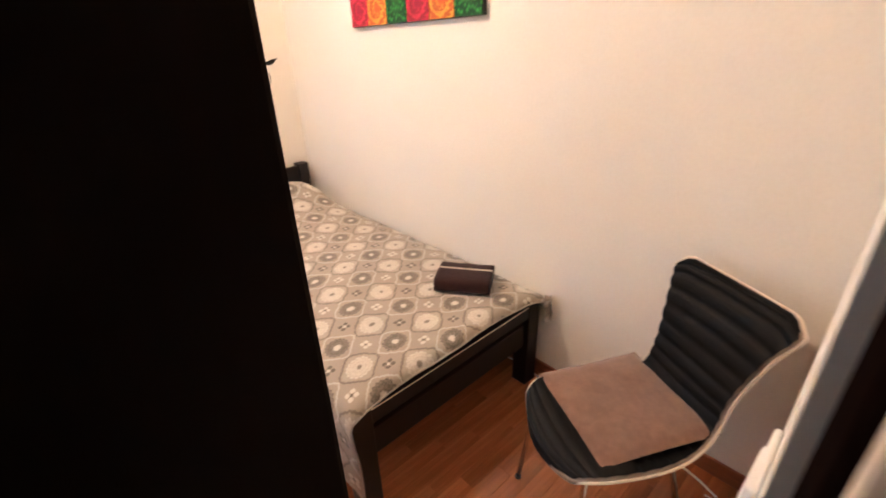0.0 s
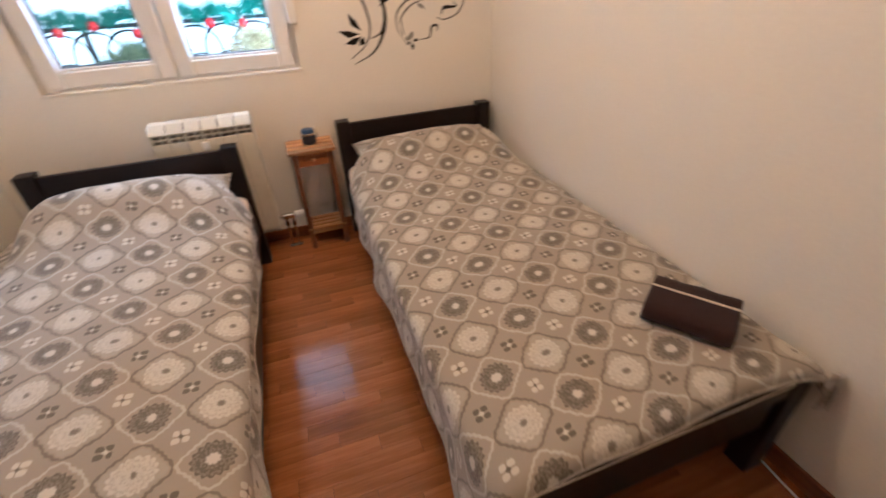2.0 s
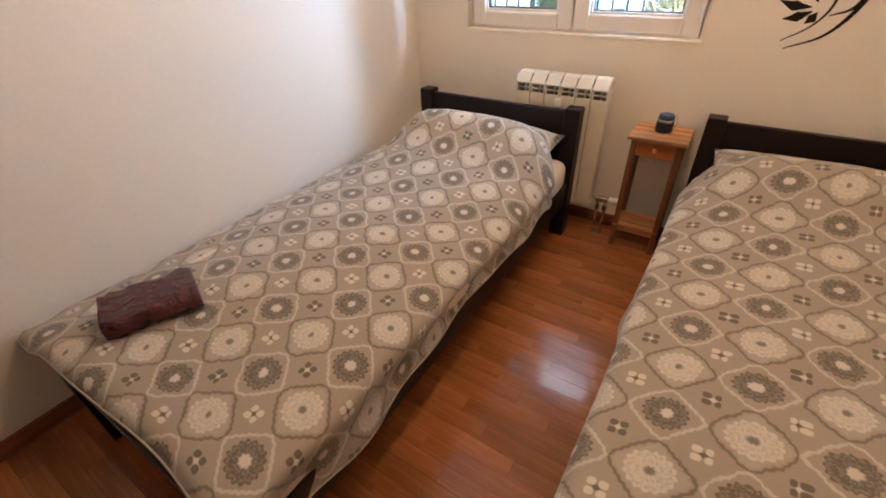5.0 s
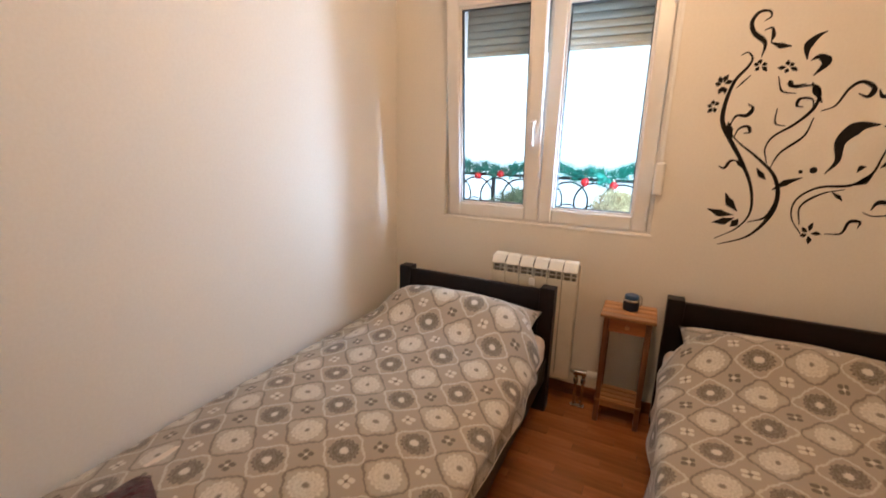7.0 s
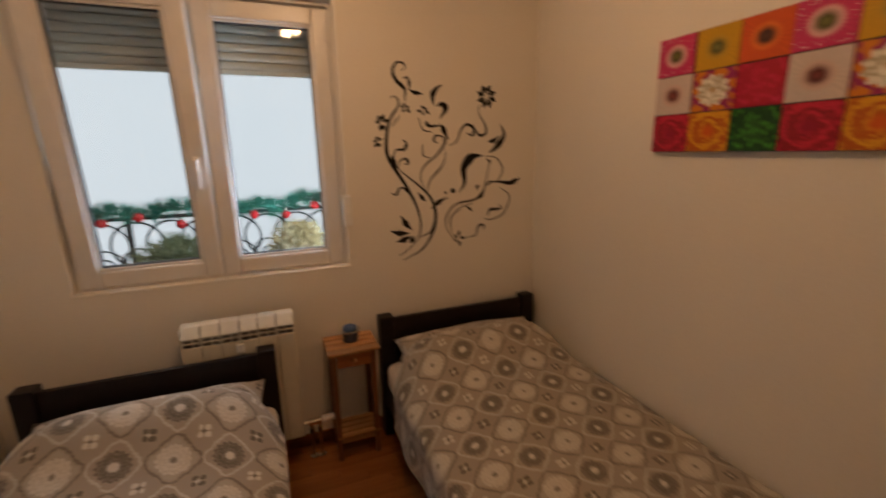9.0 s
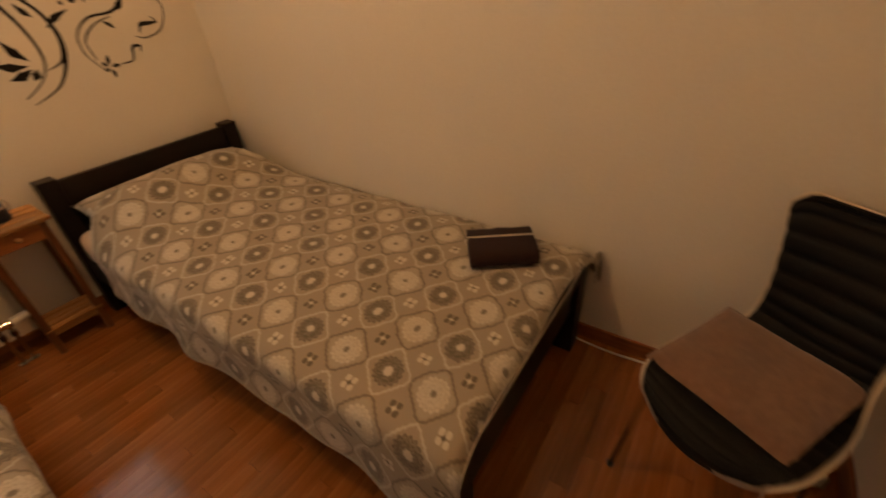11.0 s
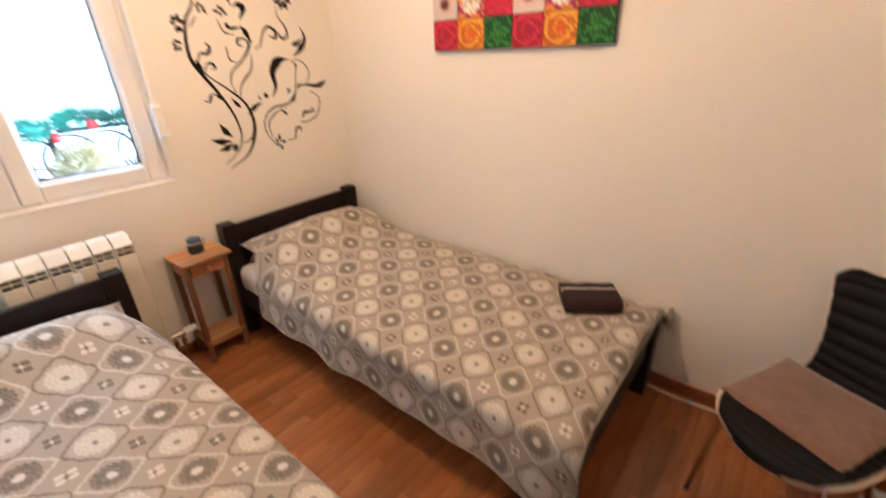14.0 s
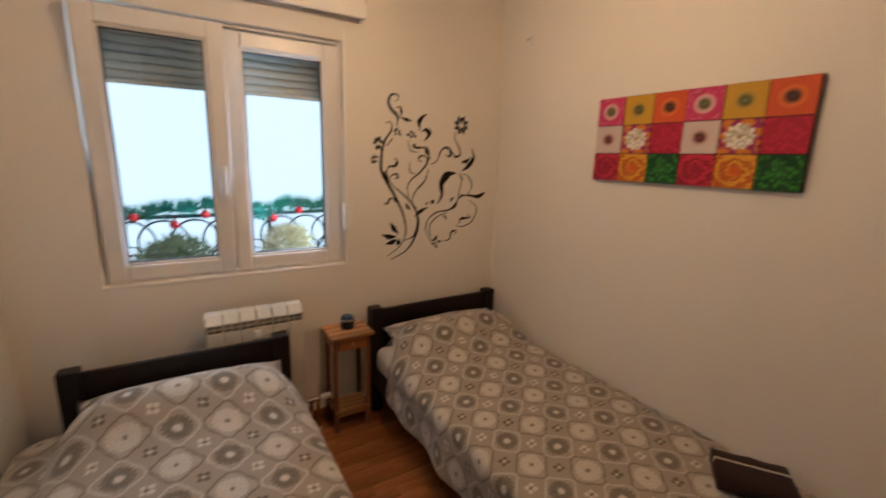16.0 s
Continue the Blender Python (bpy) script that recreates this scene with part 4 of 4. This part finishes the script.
def tile_material(name, kind, outer, inner, core):
    mat, g = material(name, 0.6, spec=0.3)
    v = g.coord("UV", (1, 1, 1))
    sep = g.n.new("ShaderNodeSeparateXYZ")
    g.l.new(v, sep.inputs[0])
    x, y = g.m("SUBTRACT", sep.outputs[0], 0.5), g.m("SUBTRACT", sep.outputs[1], 0.5)
    r = g.m("SQRT", g.m("ADD", g.m("MULTIPLY", x, x), g.m("MULTIPLY", y, y)))
    th = g.m("ARCTAN2", y, x)
    fine = g.noise(v, 9, 4.0)
    if kind == "gerbera":
        ray = g.m("COSINE", g.m("MULTIPLY", th, 28.0))
        base = g.mix(g.m("MULTIPLY_ADD", ray, 0.14, g.m("MULTIPLY", fine, 0.8)), outer, tuple(c * 0.72 for c in outer))
        ring = g.step(g.m("ADD", r, g.m("MULTIPLY", ray, 0.012)), 0.34, 0.24)
        col = g.mix(ring, base, inner)
        col = g.mix(g.step(g.m("MULTIPLY_ADD", fine, 0.06, r), 0.29, 0.13), col, core)
        if "pink" in name:
            dots = g.n.new("ShaderNodeTexVoronoi")
            dots.inputs["Scale"].default_value = 13
            g.l.new(v, dots.inputs["Vector"])
            speck = g.m("MULTIPLY", g.step(dots.outputs["Distance"], 0.26, 0.16), g.step(r, 0.36, 0.40))
            col = g.mix(speck, col, (0.75, 0.60, 0.62))
        col = g.mix(g.step(r, 0.09, 0.04), col, tuple(c * 1.7 for c in core))
    elif kind == "rose":
        swirl = g.m("SINE", g.m("ADD", g.m("MULTIPLY", r, 24.0), g.m("ADD", g.m("MULTIPLY", th, 1.0), g.m("MULTIPLY", g.noise(v, 5, 3.0), 14.0))))
        col = g.mix(g.step(swirl, -0.7, 0.9), inner, outer)
        col = g.mix(g.step(r, 0.26, 0.05), col, core)
    elif kind == "daisy":
        pet = g.m("ADD", g.m("MULTIPLY", g.m("COSINE", g.m("MULTIPLY", th, 11.0)), 0.035), 0.37)
        col = g.mix(g.step(g.noise(v, 4, 1.0), 0.45, 0.55), outer, inner)
        cells = g.n.new("ShaderNodeTexVoronoi")
        cells.inputs["Scale"].default_value = 11
        g.l.new(v, cells.inputs["Vector"])
        white = g.mix(g.step(cells.outputs["Distance"], 0.35, 0.75), (0.80, 0.77, 0.68), (0.45, 0.40, 0.28))
        col = g.mix(g.step(g.m("SUBTRACT", r, pet), 0.02, -0.02), col, white)
        col = g.mix(g.step(r, 0.10, 0.03), col, core)
    else:
        cells = g.n.new("ShaderNodeTexVoronoi")
        cells.inputs["Scale"].default_value = 12
        g.l.new(g.coord("UV", (1, 0.55, 1)), cells.inputs["Vector"])
        col = g.mix(g.step(g.m("MULTIPLY_ADD", fine, 0.5, cells.outputs["Distance"]), 0.32, 0.85), outer, inner)
        col = g.mix(g.m("MULTIPLY", g.step(r, 0.3, 0.0), 0.25), col, core)
    g.base(col)
    g.bump(g.noise(v, 240, 2.0), 0.2, 0.001)
    return mat


PINK, GOLD, FIRE = (0.60, 0.035, 0.14), (0.62, 0.34, 0.02), (0.68, 0.10, 0.02)
SPOTS = tile_material("print_pink_gerbera", "gerbera", PINK, (0.70, 0.40, 0.38), (0.085, 0.085, 0.025))
SUNNY = tile_material("print_yellow_gerbera", "gerbera", GOLD, (0.50, 0.30, 0.03), (0.10, 0.10, 0.03))
EMBER = tile_material("print_orange_gerbera", "gerbera", FIRE, (0.72, 0.16, 0.03), (0.05, 0.018, 0.012))
PALE = tile_material("print_white_gerbera", "gerbera", (0.66, 0.55, 0.50), (0.60, 0.42, 0.36), (0.10, 0.02, 0.02))
DAISY = tile_material("print_white_daisy", "daisy", (0.62, 0.20, 0.02), (0.30, 0.02, 0.10), (0.40, 0.22, 0.05))
CRIMSON = tile_material("print_red_petals", "leaf", (0.58, 0.02, 0.07), (0.36, 0.008, 0.03), (0.50, 0.015, 0.05))
REDROSE = tile_material("print_red_rose", "rose", (0.55, 0.02, 0.05), (0.26, 0.006, 0.02), (0.28, 0.004, 0.03))
GOLDROSE = tile_material("print_yellow_rose", "rose", (0.68, 0.33, 0.02), (0.45, 0.10, 0.008), (0.60, 0.10, 0.01))
GREENS = tile_material("print_green_leaves", "leaf", (0.05, 0.30, 0.03), (0.004, 0.05, 0.008), (0.08, 0.36, 0.05))
GRID = ((SPOTS, SUNNY, EMBER), (PALE, DAISY, CRIMSON), (REDROSE, GOLDROSE, GREENS))
tw_, th_ = (CY1 - CY0) / 6, (CZ1 - CZ0) / 3
for r in range(3):
    for c in range(6):
        ya, yb = CY0 + c * tw_ - 0.002, CY0 + (c + 1) * tw_ + 0.002
        za, zb = CZ1 - r * th_ - 0.002, CZ1 - (r + 1) * th_ + 0.002
        rows = [[(-0.0262, ya, za), (-0.0262, ya, zb)], [(-0.0262, yb, za), (-0.0262, yb, zb)]]
        part("print_square", sheet(rows, 0.0036, [[(0, 1), (0, 0)], [(1, 1), (1, 0)]]), GRID[r][c % 3], canvas)


# ---------------------------------------------------------------- wall decal
wall_decal = tagged(new("wall_decal"), "black vinyl wall decal of curling flower vines", "wall decal")
DEPTH = 0.0012


def slab(root, outline, name):
    """A thin vinyl piece on the window wall from its outline in x and z."""
    bm = bmesh.new()
    front = [bm.verts.new((x, -DEPTH, z)) for x, z in outline]
    back = [bm.verts.new((x, -0.0002, z)) for x, z in outline]
    n = len(outline)
    half = n // 2
    for i in range(half - 1):
        bm.faces.new((front[i], front[i + 1], front[n - 2 - i], front[n - 1 - i]))
    for i in range(n):
        bm.faces.new((front[i], front[(i + 1) % n], back[(i + 1) % n], back[i]))
    part(name, bm, DECAL, root)


def vine(root, pts, width, peak, name="tendril"):
    """A tendril: thin at its ends and widest at peak along its way."""
    n = max(8, 5 * len(pts))
    mid = spline(pts, n)
    a, c = [], []
    for i, p in enumerate(mid):
        d = mid[min(i + 1, n - 1)] - mid[max(i - 1, 0)]
        d = d / max(1e-6, float(np.hypot(*d)))
        f = i / (n - 1)
        k = f / peak if f < peak else (1 - f) / (1 - peak)
        w = (0.0020 + 0.68 * width * max(0.0, k) ** 1.15)
        a.append((p[0] - d[1] * w, p[1] + d[0] * w))
        c.append((p[0] + d[1] * w, p[1] - d[0] * w))
    slab(root, a + c[::-1], name)


def petal(root, base, tip, width):
    d = (tip[0] - base[0], tip[1] - base[1])
    start = (base[0] + 0.22 * d[0], base[1] + 0.22 * d[1])
    mid = ((start[0] + tip[0]) / 2 - d[1] * 0.05, (start[1] + tip[1]) / 2 + d[0] * 0.05)
    vine(root, [start, mid, tip], width, 0.5, "petal")


def disc(root, at, r):
    up = [(at[0] + r * math.cos(math.pi * q / 8), at[1] + r * math.sin(math.pi * q / 8)) for q in range(9)]
    down = [(at[0] + r * math.cos(math.pi * q / 8), at[1] - r * math.sin(math.pi * q / 8)) for q in range(9)]
    slab(root, up + down[::-1], "berry")


vine(wall_decal, [(-0.868, 1.033), (-0.783, 1.093), (-0.742, 1.176), (-0.759, 1.292), (-0.812, 1.404), (-0.878, 1.511), (-0.915, 1.584), (-0.916, 1.665), (-0.895, 1.758), (-0.854, 1.817), (-0.842, 1.852), (-0.862, 1.878), (-0.886, 1.868)], 0.0130, 0.45)
vine(wall_decal, [(-0.85, 1.005), (-0.736, 1.058), (-0.67, 1.151), (-0.651, 1.253), (-0.68, 1.347), (-0.754, 1.423), (-0.838, 1.491), (-0.882, 1.541)], 0.0120, 0.35)
vine(wall_decal, [(-0.745, 1.127), (-0.684, 1.153), (-0.66, 1.215)], 0.0050, 0.50)
vine(wall_decal, [(-0.81, 1.854), (-0.807, 1.913), (-0.852, 1.956), (-0.868, 2.0), (-0.847, 2.039), (-0.811, 2.04), (-0.801, 2.018), (-0.822, 2.002)], 0.0130, 0.20)
vine(wall_decal, [(-0.816, 1.965), (-0.791, 1.972), (-0.781, 1.944), (-0.786, 1.914)], 0.0090, 0.70)
vine(wall_decal, [(-0.786, 1.914), (-0.753, 1.899), (-0.709, 1.893)], 0.0150, 0.60)
vine(wall_decal, [(-0.888, 1.547), (-0.867, 1.606), (-0.825, 1.61), (-0.807, 1.64), (-0.828, 1.661)], 0.0110, 0.60)
vine(wall_decal, [(-0.892, 1.583), (-0.882, 1.547), (-0.866, 1.51)], 0.0200, 0.50)
vine(wall_decal, [(-0.861, 1.51), (-0.846, 1.551), (-0.815, 1.562), (-0.801, 1.537), (-0.825, 1.532)], 0.0080, 0.60)
vine(wall_decal, [(-0.812, 1.404), (-0.855, 1.407), (-0.875, 1.373), (-0.901, 1.381)], 0.0080, 0.50)
vine(wall_decal, [(-0.836, 1.409), (-0.813, 1.391), (-0.798, 1.371)], 0.0140, 0.40)
vine(wall_decal, [(-0.717, 1.401), (-0.733, 1.465), (-0.71, 1.52), (-0.641, 1.574), (-0.59, 1.636), (-0.579, 1.7), (-0.605, 1.732), (-0.673, 1.725), (-0.693, 1.756)], 0.0070, 0.50)
vine(wall_decal, [(-0.702, 1.375), (-0.674, 1.449), (-0.603, 1.521), (-0.582, 1.598)], 0.0050, 0.50)
vine(wall_decal, [(-0.59, 1.636), (-0.601, 1.675), (-0.642, 1.678), (-0.65, 1.65), (-0.626, 1.643)], 0.0070, 0.60)
vine(wall_decal, [(-0.647, 1.835), (-0.654, 1.886), (-0.629, 1.924), (-0.597, 1.943)], 0.0220, 0.40)
vine(wall_decal, [(-0.614, 1.77), (-0.58, 1.821), (-0.606, 1.845), (-0.634, 1.831)], 0.0260, 0.40)
vine(wall_decal, [(-0.612, 1.744), (-0.593, 1.707), (-0.565, 1.659)], 0.0180, 0.50)
vine(wall_decal, [(-0.693, 1.756), (-0.679, 1.731), (-0.632, 1.738)], 0.0140, 0.20)
vine(wall_decal, [(-0.562, 1.626), (-0.518, 1.648), (-0.486, 1.714), (-0.448, 1.74), (-0.407, 1.714), (-0.42, 1.681), (-0.453, 1.694)], 0.0120, 0.75)
vine(wall_decal, [(-0.375, 1.848), (-0.377, 1.795), (-0.34, 1.741), (-0.334, 1.694), (-0.374, 1.68), (-0.391, 1.711)], 0.0090, 0.80)
vine(wall_decal, [(-0.315, 1.583), (-0.264, 1.617), (-0.217, 1.68), (-0.239, 1.743)], 0.0240, 0.40)
vine(wall_decal, [(-0.32, 1.646), (-0.28, 1.652), (-0.242, 1.68)], 0.0180, 0.40)
vine(wall_decal, [(-0.503, 1.363), (-0.47, 1.421), (-0.474, 1.501), (-0.426, 1.56), (-0.356, 1.571)], 0.0380, 0.70)
vine(wall_decal, [(-0.677, 1.282), (-0.634, 1.316), (-0.576, 1.343)], 0.0180, 0.50)
vine(wall_decal, [(-0.708, 1.327), (-0.732, 1.352), (-0.75, 1.379)], 0.0160, 0.40)
vine(wall_decal, [(-0.538, 1.09), (-0.585, 1.165), (-0.581, 1.244), (-0.513, 1.303), (-0.406, 1.319), (-0.348, 1.37), (-0.329, 1.438), (-0.309, 1.535)], 0.0060, 0.60)
vine(wall_decal, [(-0.406, 1.319), (-0.366, 1.34), (-0.34, 1.383)], 0.0180, 0.50)
vine(wall_decal, [(-0.551, 1.133), (-0.561, 1.215), (-0.5, 1.275), (-0.422, 1.3)], 0.0040, 0.50)
vine(wall_decal, [(-0.462, 1.284), (-0.439, 1.268), (-0.422, 1.252)], 0.0100, 0.50)
vine(wall_decal, [(-0.314, 1.416), (-0.239, 1.415), (-0.17, 1.405), (-0.101, 1.434)], 0.0200, 0.80)
vine(wall_decal, [(-0.348, 1.564), (-0.267, 1.554), (-0.223, 1.488), (-0.256, 1.419)], 0.0030, 0.50)
vine(wall_decal, [(-0.24, 1.382), (-0.173, 1.325), (-0.212, 1.227), (-0.299, 1.194), (-0.347, 1.207)], 0.0030, 0.50)
vine(wall_decal, [(-0.322, 1.218), (-0.304, 1.252), (-0.262, 1.254), (-0.228, 1.258), (-0.248, 1.282)], 0.0120, 0.30)
vine(wall_decal, [(-0.455, 1.101), (-0.4, 1.109), (-0.381, 1.162), (-0.346, 1.164), (-0.35, 1.137)], 0.0080, 0.60)
vine(wall_decal, [(-0.883, 1.729), (-0.838, 1.782)], 0.0030, 0.50)
vine(wall_decal, [(-0.735, 1.773), (-0.713, 1.712), (-0.661, 1.7)], 0.0030, 0.50)
vine(wall_decal, [(-0.717, 1.639), (-0.714, 1.577), (-0.675, 1.563)], 0.0030, 0.50)
vine(wall_decal, [(-0.333, 1.549), (-0.309, 1.535), (-0.315, 1.507)], 0.0080, 0.50)
vine(wall_decal, [(-0.396, 1.374), (-0.387, 1.394), (-0.371, 1.399)], 0.0120, 0.50)
vine(wall_decal, [(-0.326, 1.396), (-0.306, 1.415), (-0.286, 1.421)], 0.0120, 0.50)
petal(wall_decal, (-0.776, 1.149), (-0.854, 1.257), 0.0240)
petal(wall_decal, (-0.776, 1.149), (-0.916, 1.176), 0.0240)
petal(wall_decal, (-0.776, 1.149), (-0.887, 1.112), 0.0240)
petal(wall_decal, (-0.776, 1.149), (-0.811, 1.098), 0.0240)
petal(wall_decal, (-0.939, 1.746), (-0.969, 1.754), 0.0140)
petal(wall_decal, (-0.939, 1.746), (-0.954, 1.782), 0.0140)
petal(wall_decal, (-0.939, 1.746), (-0.922, 1.789), 0.0140)
petal(wall_decal, (-0.939, 1.746), (-0.901, 1.76), 0.0140)
petal(wall_decal, (-0.939, 1.746), (-0.95, 1.706), 0.0140)
petal(wall_decal, (-0.939, 1.746), (-0.924, 1.706), 0.0140)
petal(wall_decal, (-0.961, 1.652), (-0.985, 1.657), 0.0120)
petal(wall_decal, (-0.961, 1.652), (-0.965, 1.679), 0.0120)
petal(wall_decal, (-0.961, 1.652), (-0.939, 1.668), 0.0120)
petal(wall_decal, (-0.961, 1.652), (-0.982, 1.624), 0.0120)
petal(wall_decal, (-0.961, 1.652), (-0.952, 1.625), 0.0120)
petal(wall_decal, (-0.809, 1.821), (-0.832, 1.832), 0.0110)
petal(wall_decal, (-0.809, 1.821), (-0.811, 1.848), 0.0110)
petal(wall_decal, (-0.809, 1.821), (-0.784, 1.826), 0.0110)
petal(wall_decal, (-0.809, 1.821), (-0.781, 1.796), 0.0110)
petal(wall_decal, (-0.809, 1.821), (-0.825, 1.8), 0.0110)
petal(wall_decal, (-0.707, 1.81), (-0.745, 1.809), 0.0110)
petal(wall_decal, (-0.707, 1.81), (-0.712, 1.837), 0.0110)
petal(wall_decal, (-0.707, 1.81), (-0.687, 1.823), 0.0110)
petal(wall_decal, (-0.707, 1.81), (-0.672, 1.793), 0.0110)
petal(wall_decal, (-0.707, 1.81), (-0.715, 1.786), 0.0110)
petal(wall_decal, (-0.511, 1.096), (-0.466, 1.098), 0.0120)
petal(wall_decal, (-0.511, 1.096), (-0.503, 1.146), 0.0120)
petal(wall_decal, (-0.511, 1.096), (-0.537, 1.123), 0.0120)
petal(wall_decal, (-0.511, 1.096), (-0.504, 1.049), 0.0120)
petal(wall_decal, (-0.511, 1.096), (-0.539, 1.083), 0.0120)
FLOWER = (-0.331, 1.89)
DOTS = ((-0.543, 1.377), (-0.587, 1.368))
for q in range(8):
    a = math.pi * (q + 0.5) / 4
    petal(wall_decal, FLOWER, (FLOWER[0] + 0.062 * math.cos(a), FLOWER[1] + 0.066 * math.sin(a)), 0.020)
disc(wall_decal, DOTS[0], 0.014)
disc(wall_decal, DOTS[1], 0.008)

# ---------------------------------------------------------------- floor strips
slab_floor = setting("floor", box((LEFT, SOUTH - T, -0.1), (0, 0, -0.010)), SUBFLOOR, "orange brown oak strip laminate floor", "floor")
SW, SL = 0.0650, 0.43
cache = {}
rest = bmesh.new()
random.seed(11)
rows_n = int((0 - (SOUTH - T)) / SW)
for i in range(rows_n + 1):
    y0 = -SW * (i + 1)
    y1 = y0 + SW
    y0 = max(y0, SOUTH - T)
    if y1 - y0 < 0.01:
        continue
    x = LEFT - SL * ((i * 0.37 + 0.31 * (i % 3)) % 1.0)
    while x < 0:
        xa, xb = max(x, LEFT), min(x + SL, 0.0)
        x += SL
        if xb - xa < 0.004:
            continue
        cx = (xa + xb) / 2
        gap = 0.0009 if i % 3 == 0 else 0.0005
        hidden = y0 > -2.0 and (-0.80 < cx or cx < -1.85)
        if hidden:
            box((xa + 0.0005, y0 + gap, -0.0099), (xb - 0.0005, y1 - 0.0004, 0.0), bm=rest)
            continue
        key = (round(xb - xa, 3), round(y1 - y0, 4), gap)
        if key not in cache:
            hw = (xb - xa) / 2
            bm = box((-hw + 0.0005, gap, -0.0099), (hw - 0.0005, y1 - y0 - 0.0004, 0.0))
            ob = part("floor_strip", bm, STRIP, slab_floor)
            cache[key] = ob.data
        else:
            ob = new("floor_strip", cache[key])
            ob.parent = slab_floor
        ob.matrix_world = pose(cx, y0, 0)
tagged(part("hidden_strips", rest, STRIP, slab_floor), "oak strips under the beds", kind="stuff")
